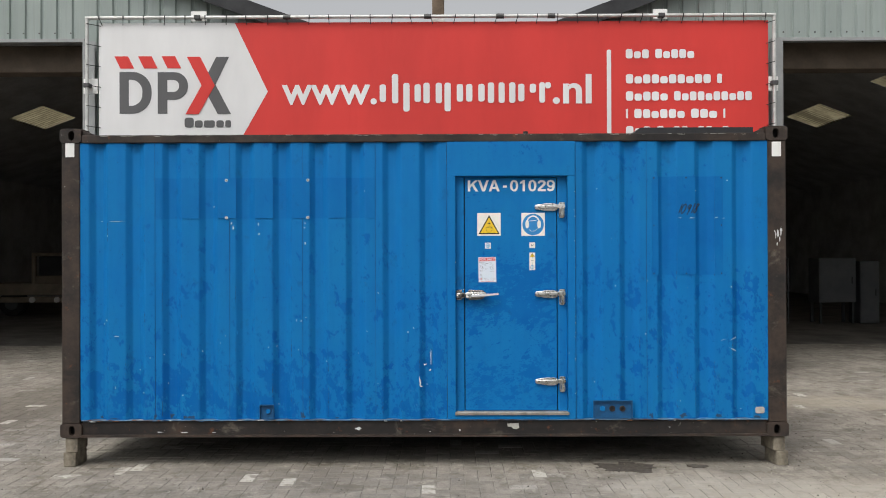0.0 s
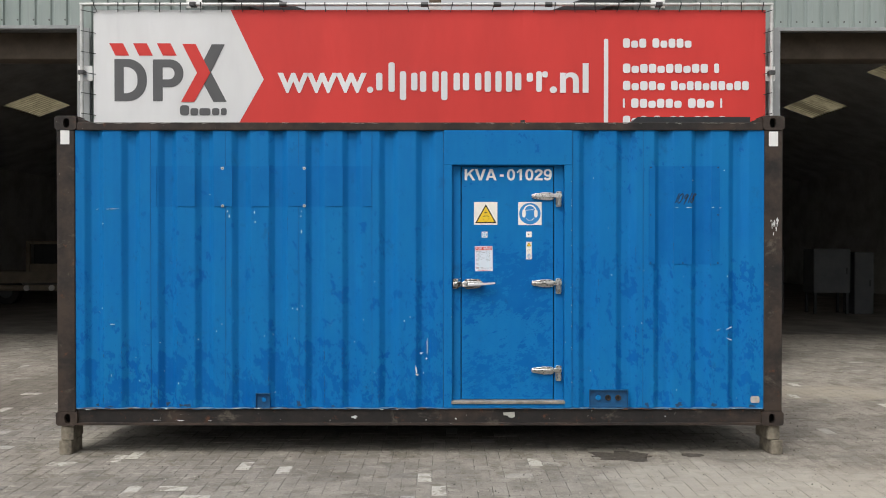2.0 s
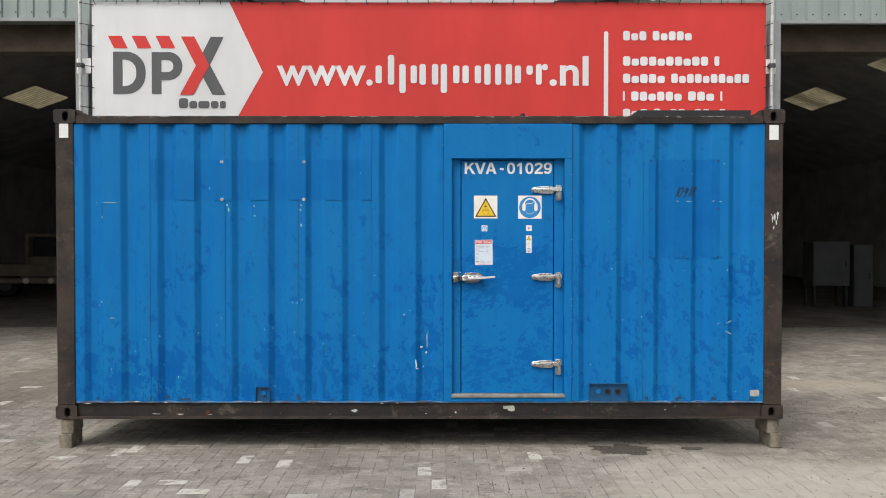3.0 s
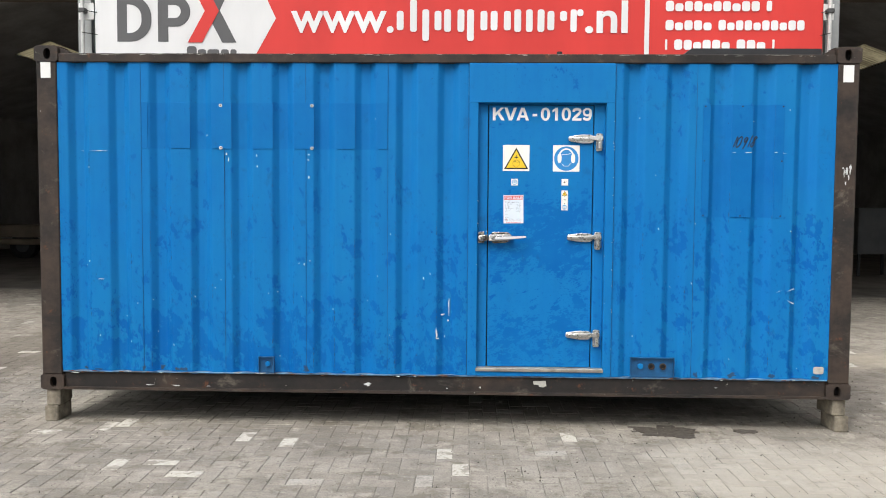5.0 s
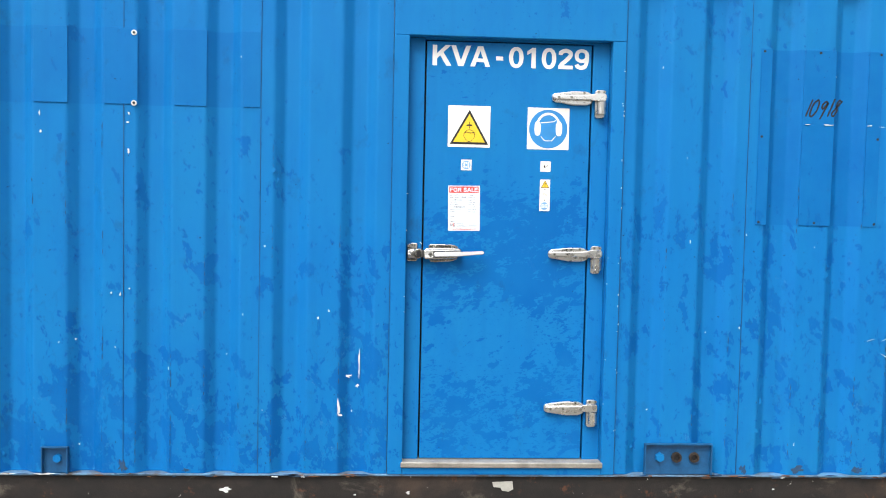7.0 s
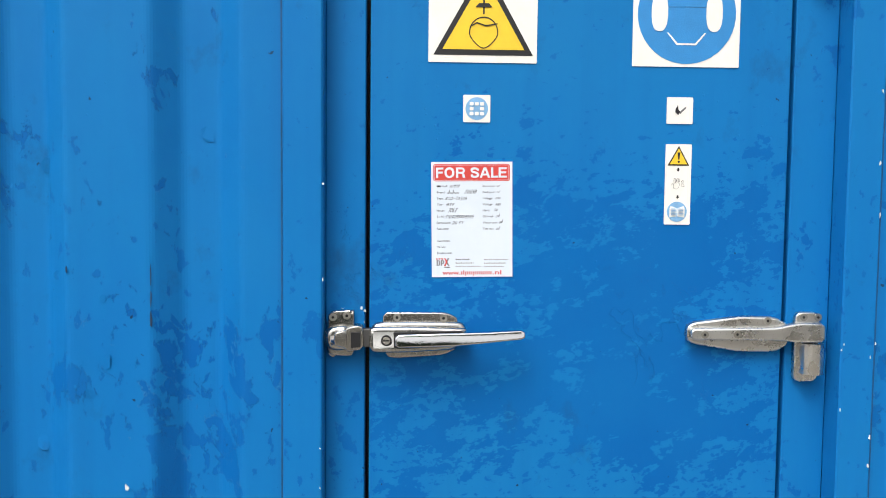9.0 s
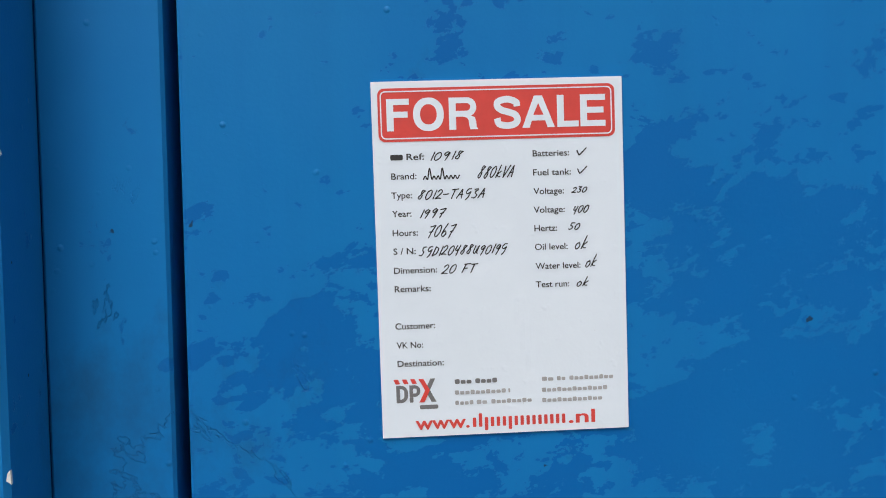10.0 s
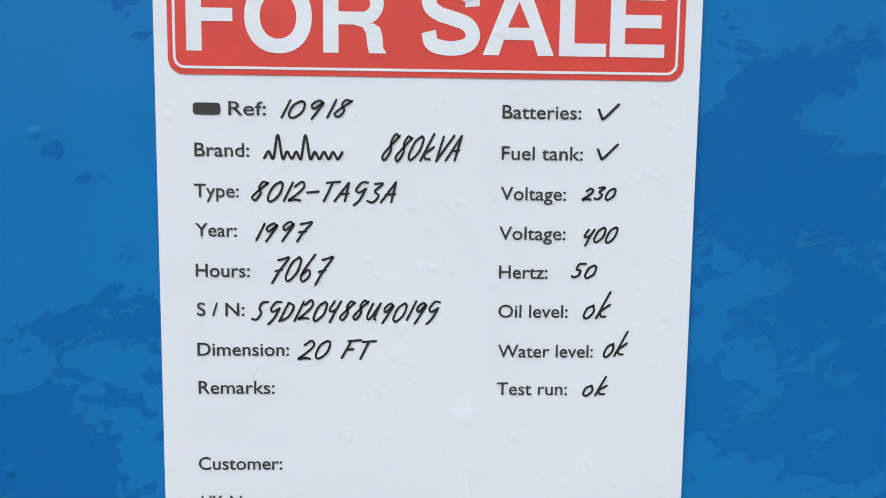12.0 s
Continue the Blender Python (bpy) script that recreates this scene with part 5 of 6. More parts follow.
for i in range(3):
    for j in range(3):
        if (i, j) != (1, 1):
            bar(0.5285 + i * 0.0095, 0.5355 + i * 0.0095, 1.8245 + j * 0.0088, 1.8305 + j * 0.0088, SY - 0.0019, M_CREAM, small_sign, 0.2)

match = sticker("small_notice", 0.889, 0.937, 1.814, 1.862, "small white sticker with a black match and flame mark")
part("match", slab([(0.911, 1.834), (0.914, 1.832), (0.925, 1.843), (0.923, 1.845)], SY - 0.0012, SY - 0.0007), M_GREY_INK, match)
part("flame", slab([(0.910, 1.830), (0.913, 1.836), (0.910, 1.840), (0.909, 1.848), (0.905, 1.841), (0.904, 1.835)], SY - 0.0018, SY - 0.0013), M_BLACK, match)

steps = sticker("safety_label", 0.889, 0.937, 1.630, 1.777, "narrow white label with warning triangle, arrows and book symbol")
part("border", slab(tri(0.913, 1.738, 0.040, 0.036), SY - 0.0012, SY - 0.0007), M_BLACK, steps, "black triangle border")
part("field", slab(tri(0.913, 1.7405, 0.032, 0.029), SY - 0.0018, SY - 0.0013), M_YELLOW, steps, "yellow triangle")
part("mark", slab([(0.9120, 1.749), (0.9140, 1.749), (0.9155, 1.762), (0.9105, 1.762)], SY - 0.0024, SY - 0.0019), M_BLACK, steps)
part("mark", slab(moved(oval(0.002, 0.002, 10), 0.913, 1.7448), SY - 0.0024, SY - 0.0019), M_BLACK, steps)
for z in (1.728, 1.678):
    part("arrow", slab([(0.9115, z + 0.006), (0.9145, z + 0.006), (0.9145, z + 0.003), (0.9165, z + 0.003), (0.913, z - 0.001), (0.9095, z + 0.003), (0.9115, z + 0.003)], SY - 0.0012, SY - 0.0007), M_BLACK, steps)
part("disc", slab(moved(oval(0.0185, 0.0185, 28), 0.9125, 1.6535), SY - 0.0012, SY - 0.0007), M_FADED, steps, "faded blue disc")
for s in (-1, 1):
    bm = slab([(0.9125 + s * 0.0008, 1.645), (0.9125 + s * 0.0008, 1.660), (0.9125 + s * 0.012, 1.664), (0.9125 + s * 0.014, 1.660), (0.9125 + s * 0.014, 1.643)], SY - 0.0018, SY - 0.0013)
    leaf = part("page", bm, M_CREAM, steps, "white open page")
    for i in range(5):
        bar(0.9125 + s * 0.007 - 0.0045, 0.9125 + s * 0.007 + 0.0045, 1.6475 + i * 0.0027, 1.6485 + i * 0.0027, SY - 0.0024, M_FADED, steps, 0.2)


def paper(name):
    n = Nodes(name)
    a = n.noise(14, 5, 0.6)
    tone = n.mix(n.step(a, 0.35, 0.7), (0.665, 0.735, 0.82), (0.635, 0.705, 0.79))
    spots = n.noise(260, 3, 0.5)
    tone = n.mix(n.step(spots, 0.755, 0.77, 0, 0.5), tone, (0.45, 0.45, 0.45))
    wrinkle = n.noise(60, 4, 0.55)
    return n.done(tone, n.step(n.noise(40, 4), 0.3, 0.7, 0.30, 0.45), 0, n.maths("ADD", n.maths("MULTIPLY", wrinkle, 1.0), n.maths("MULTIPLY", n.step(n.noise(120, 2), 0.62, 0.75), 0.25)), 0.0005, 0.45)


M_PAPER = paper("laminated_white_paper")
SCX, SCZ, TILTED = 0.5354, 1.6356, radians(0.93)


def on_sheet(u, v):
    """A point of the sheet, in millimetres from its middle, to the door's plane."""
    u, v = u / 1000, v / 1000
    return SCX + u * math.cos(TILTED) - v * math.sin(TILTED), SCZ + u * math.sin(TILTED) + v * math.cos(TILTED)


def sheet_slab(points, y0, y1):
    return slab([on_sheet(u, v) for u, v in points], y0, y1)


# the sheet, with one soft crease running up from its lower edge
bm = bmesh.new()
NU, NV = 48, 68
grid = []
for i in range(NU + 1):
    col = []
    for j in range(NV + 1):
        u, v = -74 + 148 * i / NU, -105 + 210 * j / NV
        x, z = on_sheet(u, v)
        line = 14 - (v + 55) * 0.16
        lift = 0.00045 * math.exp(-((u - line) / 1.6) ** 2) * max(0.0, min(1.0, (-18 - v) / 14)) * max(0.0, min(1.0, (v + 70) / 10))
        col.append(bm.verts.new((x, SY - 0.0004 - lift, z)))
    grid.append(col)
for i in range(NU):
    for j in range(NV):
        bm.faces.new((grid[i][j], grid[i + 1][j], grid[i + 1][j + 1], grid[i][j + 1]))
edge = [e for e in bm.edges if e.is_boundary]
made = bmesh.ops.extrude_edge_only(bm, edges=edge)
for v in made["geom"]:
    if isinstance(v, bmesh.types.BMVert):
        v.co.y = SY + 0.001
sheet = tagged(part("for_sale_sheet", bm, M_PAPER, smooth=False), "white sale sheet with red header and handwritten form on the door", "notice")
PY = SY - 0.00058
part("header", sheet_slab(rounded(-70.3, 69.4, 69.9, 101.0, 4.0), PY, PY + 0.0004), M_PAPER_RED, sheet, "red header block")
outer = [on_sheet(u, v) for u, v in rounded(-68.9, 67.7, 71.4, 99.4, 3.0)]
inner = [on_sheet(u, v) for u, v in rounded(-68.2, 67.0, 72.1, 98.7, 2.4)]
part("header_line", ring(0, 0, outer, inner, PY - 0.00014, PY - 0.00006), M_PAPER, sheet, "thin white line")

def printed(text, u0, u1, v, cap):
    part("printed_label", text_on(text, u0, u1, v, cap, PY, bold=0.009, place=on_sheet), M_PRINT, sheet)


PEN = {}
PEN["0"] = [[(0.6, 1), (0.15, 0.75), (0.1, 0.2), (0.45, 0), (0.9, 0.35), (0.85, 0.85), (0.55, 1)]]
PEN["1"] = [[(0.55, 1), (0.5, 0.5), (0.45, 0)]]
PEN["2"] = [[(0.1, 0.75), (0.5, 1), (0.85, 0.75), (0.5, 0.35), (0.05, 0.03), (0.5, 0.08), (1, 0.04)]]
PEN["3"] = [[(0.15, 0.95), (0.8, 0.97), (0.4, 0.6), (0.85, 0.35), (0.6, 0.02), (0.1, 0.08)]]
PEN["4"] = [[(0.25, 0.95), (0.1, 0.5), (0.45, 0.42), (0.8, 0.62)], [(0.85, 0.95), (0.7, 0.4), (0.6, -0.15)]]
PEN["5"] = [[(0.95, 1), (0.35, 0.98), (0.25, 0.6), (0.7, 0.5), (0.7, 0.15), (0.3, 0), (0.05, 0.1)]]
PEN["6"] = [[(0.6, 1.1), (0.25, 0.6), (0.15, 0.2), (0.5, 0), (0.85, 0.25), (0.55, 0.48), (0.2, 0.3)]]
PEN["7"] = [[(0.1, 0.9), (0.5, 0.95), (0.95, 1), (0.6, 0.45), (0.4, -0.1)], [(0.25, 0.42), (0.8, 0.5)]]
PEN["8"] = [[(0.9, 0.9), (0.5, 1), (0.35, 0.72), (0.65, 0.38), (0.45, 0.02), (0.1, 0.18), (0.4, 0.52), (0.92, 0.95)]]
PEN["9"] = [[(0.85, 0.85), (0.5, 1), (0.15, 0.75), (0.4, 0.52), (0.85, 0.9), (0.7, 0.4), (0.5, -0.1)]]
PEN["-"] = [[(0.0, 0.48), (0.9, 0.54)]]
PEN["T"] = [[(0.0, 0.97), (1.05, 1.03)], [(0.5, 1), (0.4, 0)]]
PEN["A"] = [[(0.0, 0), (0.55, 1)], [(0.55, 1), (0.85, 0)], [(0.15, 0.38), (0.9, 0.42)]]
PEN["G"] = [[(0.85, 0.95), (0.35, 0.95), (0.12, 0.6), (0.45, 0.45), (0.9, 0.65)], [(0.9, 0.65), (0.75, 0.1), (0.45, -0.2)]]
PEN["k"] = [[(0.35, 1.15), (0.2, 0.5), (0.1, 0)], [(0.85, 0.6), (0.25, 0.3), (0.5, 0.1), (0.95, 0.08)]]
PEN["V"] = [[(0.1, 1), (0.35, 0)], [(0.35, 0), (1.05, 1.05)]]
PEN["S"] = [[(0.85, 0.95), (0.35, 0.9), (0.3, 0.6), (0.65, 0.35), (0.45, 0.02), (0.0, 0.05)]]
PEN["D"] = [[(0.25, 1), (0.1, 0)], [(0.2, 1), (0.85, 0.8), (0.75, 0.25), (0.05, 0)]]
PEN["U"] = [[(0.15, 0.9), (0.1, 0.25), (0.45, 0.1), (0.85, 0.9)], [(0.85, 0.9), (0.8, 0.2), (1.0, 0.05)]]
PEN["F"] = [[(0.1, 0.97), (1.1, 1.03)], [(0.35, 1), (0.15, 0)], [(0.25, 0.48), (0.8, 0.52)]]
PEN["o"] = [[(0.55, 0.6), (0.1, 0.45), (0.1, 0.1), (0.5, 0), (0.85, 0.3), (0.55, 0.62)]]


def smoothed(points, n=8):
    """A curve that glides through the points."""
    p = [Vector(q) for q in points]
    p = [p[0] * 2 - p[1], *p, p[-1] * 2 - p[-2]]
    out = []
    for i in range(1, len(p) - 2):
        for k in range(n):
            t = k / n
            out.append(0.5 * (2 * p[i] + (p[i + 1] - p[i - 1]) * t + (2 * p[i - 1] - 5 * p[i] + 4 * p[i + 1] - p[i + 2]) * t * t
                              + (3 * p[i] - p[i - 1] - 3 * p[i + 1] + p[i + 2]) * t ** 3))
    return out + [p[-2]]


def pen_line(bm, points, wide, y, place):
    """A flat marker stroke with rounded ends along a curve."""
    c = smoothed(points)
    d0, d1 = (c[0] - c[1]).normalized(), (c[-1] - c[-2]).normalized()
    c = [c[0] + d0 * wide * 0.4, *c, c[-1] + d1 * wide * 0.4]
    rows = []
    for i, q in enumerate(c):
        a, b = c[max(0, i - 1)], c[min(len(c) - 1, i + 1)]
        t = (b - a).normalized()
        w = wide / 2 * (0.35 if i in (0, len(c) - 1) else 1.0)
        side = Vector((-t.y, t.x)) * w
        pair = []
        for e in (q + side, q - side):
            x, z = place(e.x, e.y)
            pair.append(bm.verts.new((x, y, z)))
        rows.append(pair)
    for r, s in zip(rows, rows[1:]):
        bm.faces.new((r[0], s[0], s[1], r[1]))


def handwriting(text, u0, u1, v0, v1, wide, y, place, owner, lean=0.42):
    """Marker characters of uneven height, leaning to the right, each a part of its own."""
    room = [0.45 if ch == "1" else 0.7 if ch == " " else 1.0 for ch in text]
    unit = (u1 - u0 - lean * (v1 - v0) * 0.75) / (sum(room) - 0.2)
    u = u0
    for ch, r in zip(text, room):
        h = (v1 - v0) * random.uniform(0.9, 1.02)
        dv = (v1 - v0) * random.uniform(-0.05, 0.05)
        bm = bmesh.new()
        for k, line in enumerate(PEN.get(ch, ())):
            pts = []
            for px, py in line:
                gx = (px - 0.25) if ch == "1" else px * 0.80
                pts.append((u + gx * unit + py * h * lean, v0 + dv + py * h))
            pen_line(bm, pts, wide, y - 0.00002 * k, place)
        if ch == " ":
            bm.free()
        else:
            part("handwritten_character", bm, M_BLACK, owner)
        u += unit * r


def written(text, u0, u1, v0, v1):
    handwriting(text, u0, u1, v0, v1, 0.64, PY, on_sheet, sheet)


def tick(u, v):
    bm = bmesh.new()
    pen_line(bm, [(u, v + 2.6), (u + 0.9, v + 0.4), (u + 1.6, v + 0.2), (u + 5.5, v + 4.0)], 0.72, PY, on_sheet)
    part("handwriting", bm, M_BLACK, sheet, "black tick mark")


def flat_place(u, v):
    return u, v


bm = bmesh.new()
for pts in ([(0.9050, 1.7045), (0.9045, 1.699), (0.908, 1.6955), (0.913, 1.6965), (0.9155, 1.7015), (0.9160, 1.7065)],
            [(0.9050, 1.7035), (0.9015, 1.7025), (0.9022, 1.7050), (0.9068, 1.7060)],
            *[[(0.9060 + k * 0.0026, 1.7055), (0.9052 + k * 0.0028, 1.7125), (0.9066 + k * 0.0028, 1.7145), (0.9080 + k * 0.0027, 1.7075)] for k in range(4)],
            [(0.9245, 1.7100), (0.9205, 1.7105), (0.9190, 1.7050), (0.9215, 1.7000), (0.9250, 1.7010), (0.9222, 1.7040), (0.9222, 1.7070), (0.9245, 1.7100)]):
    pen_line(bm, pts, 0.0005, SY - 0.0012, flat_place)
part("tool_symbol", bm, M_BLACK, steps, "outlined hand and spanner")


def mm_bar(u0, u1, v0, v1, material):
    part("bar", sheet_slab(rounded(u0, u1, v0, v1, min(u1 - u0, v1 - v0) * 0.25, 2), PY, PY + 0.0001), material, sheet)


def block_letter(ch, w, bm, place, y):
    """A bold grotesque capital, 18.7 mm high, in flat pieces that meet edge to edge."""
    def piece(pts, lift=0.0):
        bm.faces.new([bm.verts.new((place(u, v)[0], y - lift, place(u, v)[1])) for u, v in pts])

    def band(a, b, lift=0.0):
        for i in range(len(a) - 1):
            piece((a[i], b[i], b[i + 1], a[i + 1]), lift)

    def stroke(points, half, lift=0.0):
        c = smoothed(points, 6)
        a, b = [], []
        for i, q in enumerate(c):
            t = (c[min(len(c) - 1, i + 1)] - c[max(0, i - 1)]).normalized() * half
            a.append((q.x - t.y, q.y + t.x))
            b.append((q.x + t.y, q.y - t.x))
        band(a, b, lift)

    h, st, ar = 18.7, 4.1, 3.5
    if ch in "FEL":
        piece(((0, 0), (st, 0), (st, h), (0, h)))
    if ch in "FE":
        piece(((st, h - ar), (w, h - ar), (w, h), (st, h)))
        piece(((st, 7.8), (w * 0.93, 7.8), (w * 0.93, 7.8 + ar), (st, 7.8 + ar)))
    if ch in "EL":
        piece(((st, 0), (w, 0), (w, ar), (st, ar)))
    if ch == "A":
        piece(((0, 0), (4.4, 0), (5.7, 4.1), (6.7, 7.4), (w / 2, 14.3), (w / 2, h), (w / 2 - 2.4, h)))
        piece(((w, 0), (w / 2 + 2.4, h), (w / 2, h), (w / 2, 14.3), (w - 6.7, 7.4), (w - 5.7, 4.1), (w - 4.4, 0)))
        piece(((5.7, 4.1), (w - 5.7, 4.1), (w - 6.7, 7.4), (6.7, 7.4)))
    if ch == "O":
        a, b = (moved(oval(w / 2 - k, 9.75 - k * 0.93, 44, 2.15), w / 2, 9.35) for k in (0.0, 4.15))
        band(a + a[:1], b + b[:1])
    if ch == "R":
        piece(((0, 0), (st, 0), (st, h), (0, h)))
        bend = [radians(-90 + 180 * i / 18) for i in range(19)]
        a = [(st, 7.5)] + [(w - 6.2 + 5.6 * math.cos(t), 13.1 + 5.6 * math.sin(t)) for t in bend] + [(st, h)]
        b = [(st, 10.9)] + [(w - 6.4 + 2.2 * math.cos(t), 13.1 + 2.2 * math.sin(t)) for t in bend] + [(st, 15.3)]
        band(a, b)
        piece(((w - 8.6, 7.5), (w - 6.2, 6.8), (w - 5.3, 5.2), (w - 5.0, 2.2), (w - 4.5, 0), (w, 0), (w, 0.5), (w - 0.7, 1.4), (w - 0.9, 4.6), (w - 1.6, 6.9), (w - 3.4, 7.9), (w - 6.2, 7.5)))
    if ch == "S":
        stroke([(w - 2.3, 12.7), (w - 2.9, 15.3), (w / 2, 17.0), (2.8, 15.6), (2.5, 12.7), (5.0, 10.7), (w / 2, 9.7), (w - 3.8, 8.1), (w - 2.1, 5.2), (w - 3.6, 2.6), (w / 2, 1.6), (3.2, 2.7), (2.1, 6.0)], 1.95)
    if ch == "K":
        piece(((0, 0), (st, 0), (st, h), (0, h)))
        piece(((st, 6.2), (7.0, 9.2), (w - 4.8, 0), (w, 0), (9.9, 12.2), (w - 0.5, h), (w - 5.6, h), (st, 11.2)))
    if ch == "V":
        piece(((0, h), (4.4, h), (w / 2, 5.2), (w - 4.4, h), (w, h), (w / 2 + 2.4, 0), (w / 2 - 2.4, 0)))
    if ch == "0":
        a, b = (moved(oval(w / 2 - k, 9.6 - k * 0.85, 36, 2.2), w / 2, 9.35) for k in (0.0, 3.9))
        band(a + a[:1], b + b[:1])
    if ch == "1":
        piece(((5.2, 0), (9.2, 0), (9.2, h), (6.0, h), (1.2, 15.2), (1.2, 11.9), (5.2, 14.2)))
    if ch == "2":
        stroke([(2.0, 12.9), (2.6, 15.3), (w / 2, 16.9), (w - 2.4, 15.2), (w - 2.6, 11.9), (w / 2 + 0.6, 8.0), (3.4, 4.6), (2.4, 2.6)], 1.9)
        piece(((0, 0), (w, 0), (w, 3.4), (0, 3.4)), 0.0003)
    if ch == "9":
        a, b = (moved(oval(w / 2 - k, 6.3 - k * 0.85, 32, 2.1), w / 2, 12.5) for k in (0.0, 3.6))
        band(a + a[:1], b + b[:1])
        stroke([(w - 1.9, 12.6), (w - 2.1, 7.6), (w - 3.6, 3.2), (w / 2 - 0.2, 1.7), (3.0, 2.6), (2.0, 4.6)], 1.85, 0.0003)


bm = bmesh.new()
for ch, u0, u1 in (("F", -65.3, -52.0), ("O", -49.8, -31.8), ("R", -28.8, -12.0), ("S", -2.6, 13.6), ("A", 14.2, 33.6), ("L", 35.0, 47.8), ("E", 48.8, 63.8)):
    block_letter(ch, u1 - u0, bm, lambda u, v, u0=u0: on_sheet(u0 + u, 76.1 + v), PY - 0.00014)
part("header_lettering", bm, M_PAPER, sheet, "bold white lettering")

# stencilled code on the door
CAPS = 0.094 / 18.7
part("letter", box(0.669, 0.702, LY - 0.0010, LY - 0.0004, 2.322, 2.340), M_WHITE, door, "white stencilled dash")
for ch, x0, w in (("K", 0.375, 0.088), ("V", 0.460, 0.092), ("A", 0.550, 0.092), ("0", 0.729, 0.068), ("1", 0.808, 0.050), ("0", 0.882, 0.068), ("2", 0.960, 0.068), ("9", 1.036, 0.068)):
    bm = bmesh.new()
    block_letter(ch, w / CAPS, bm, lambda u, v, x0=x0: (x0 + u * CAPS, 2.291 + v * CAPS), LY - 0.0008)
    part("letter", bm, M_WHITE, door, "white stencilled character")

mm_bar(-64.0, -56.6, 59.2, 62.4, M_PRINT)
printed("Ref:", -54.5, -44.3, 59.2, 3.6)
printed("Brand:", -63.8, -49.0, 48.0, 3.6)
printed("Type:", -64.1, -52.0, 36.9, 3.6)
printed("Year:", -64.0, -52.7, 26.1, 3.6)
printed("Hours:", -64.1, -49.3, 14.9, 3.6)
printed("S / N:", -64.0, -50.9, 4.0, 3.6)
printed("Dimension:", -64.1, -38.7, -7.3, 3.6)
printed("Remarks:", -64.0, -42.8, -18.2, 3.6)
printed("Customer:", -64.4, -40.9, -40.3, 3.6)
printed("Batteries:", 19.9, 41.6, 59.2, 3.6)
printed("Fuel tank:", 19.9, 42.4, 48.0, 3.6)
printed("Voltage:", 19.8, 38.0, 36.9, 3.6)
printed("Voltage:", 19.6, 38.2, 25.9, 3.6)
printed("Hertz:", 19.8, 33.4, 15.0, 3.6)
printed("Oil level:", 19.8, 39.4, 3.9, 3.6)
printed("Water level:", 19.9, 46.9, -7.5, 3.6)
printed("Test run:", 19.8, 39.8, -18.4, 3.6)
printed("VK No:", -64.0, -48.4, -51.6, 3.6)
printed("Destination:", -63.9, -36.5, -62.6, 3.6)
written("10918", -41.2, -21.0, 58.8, 63.7)
written("880kVA", -13.6, 9.6, 47.5, 54.6)
written("8012-TAG3A", -49.1, -8.1, 35.9, 41.5)
written("1997", -48.3, -32.4, 25.2, 30.0)
written("7067", -44.2, -27.0, 13.6, 20.5)
written("SGD120488U9019G", -49.0, 3.5, 2.8, 8.4)
written("20 FT", -36.4, -15.0, -8.2, -2.7)
written("230", 42.4, 52.1, 37.2, 40.6)
written("400", 42.4, 52.9, 25.2, 29.6)
written("50", 39.9, 47.4, 15.3, 19.1)
written("ok", 43.4, 52.2, 3.6, 10.3)
written("ok", 49.5, 57.5, -7.0, -0.2)
written("ok", 44.0, 52.1, -18.5, -13.4)
tick(46.4, 59.4)
tick(46.5, 48.5)
# a name in hand, as a plain wavy stroke
bm = bmesh.new()
pen_line(bm, [(-45.0 + i * 1.25, 48.2 + (1.3 if i % 2 else -0.6) + (4.5 if i in (3, 9) else 0)) for i in range(18)], 0.72, PY, on_sheet)
part("stroke", bm, M_BLACK, sheet, "black marker stroke")
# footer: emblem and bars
for u in (-66.6, -61.7, -56.8):
    part("emblem_bar", sheet_slab([(u, -70.2), (u + 2.7, -70.2), (u + 3.9, -73.0), (u + 1.2, -73.0)], PY, PY + 0.0001), M_PAPER_RED, sheet)
for x0, x1, z0, z1, r, t in ((-65.2, -58.3, -84.2, -73.9, 4.2, 2.2), (-57.4, -51.0, -80.8, -73.9, 3.2, 2.1)):
    a, b = half_round(x0, x1, z0, z1, r), half_round(x0 + t, x1 - t, z0 + 2.0, z1 - 2.0, max(0.6, r - 2.2))
    part("emblem_block", ring(0, 0, [on_sheet(*p) for p in a], [on_sheet(*p) for p in b], PY, PY + 0.0001), M_GREY_INK, sheet)
mm_bar(-57.4, -55.2, -84.2, -80.9, M_GREY_INK)
part("emblem_bar", sheet_slab([(-44.8, -70.3), (-42.0, -70.3), (-45.2, -77.2), (-41.5, -84.3), (-44.4, -84.3), (-48.1, -77.2)], PY, PY + 0.0001), M_GREY_INK, sheet)
part("emblem_bar", sheet_slab([(-51.8, -70.3), (-48.9, -70.3), (-45.2, -77.2), (-48.8, -84.3), (-51.7, -84.3), (-48.1, -77.2)], PY - 0.00014, PY - 0.00006), M_PAPER_RED, sheet)
mm_bar(-51.5, -40.6, -88.4, -86.0, M_GREY_INK)
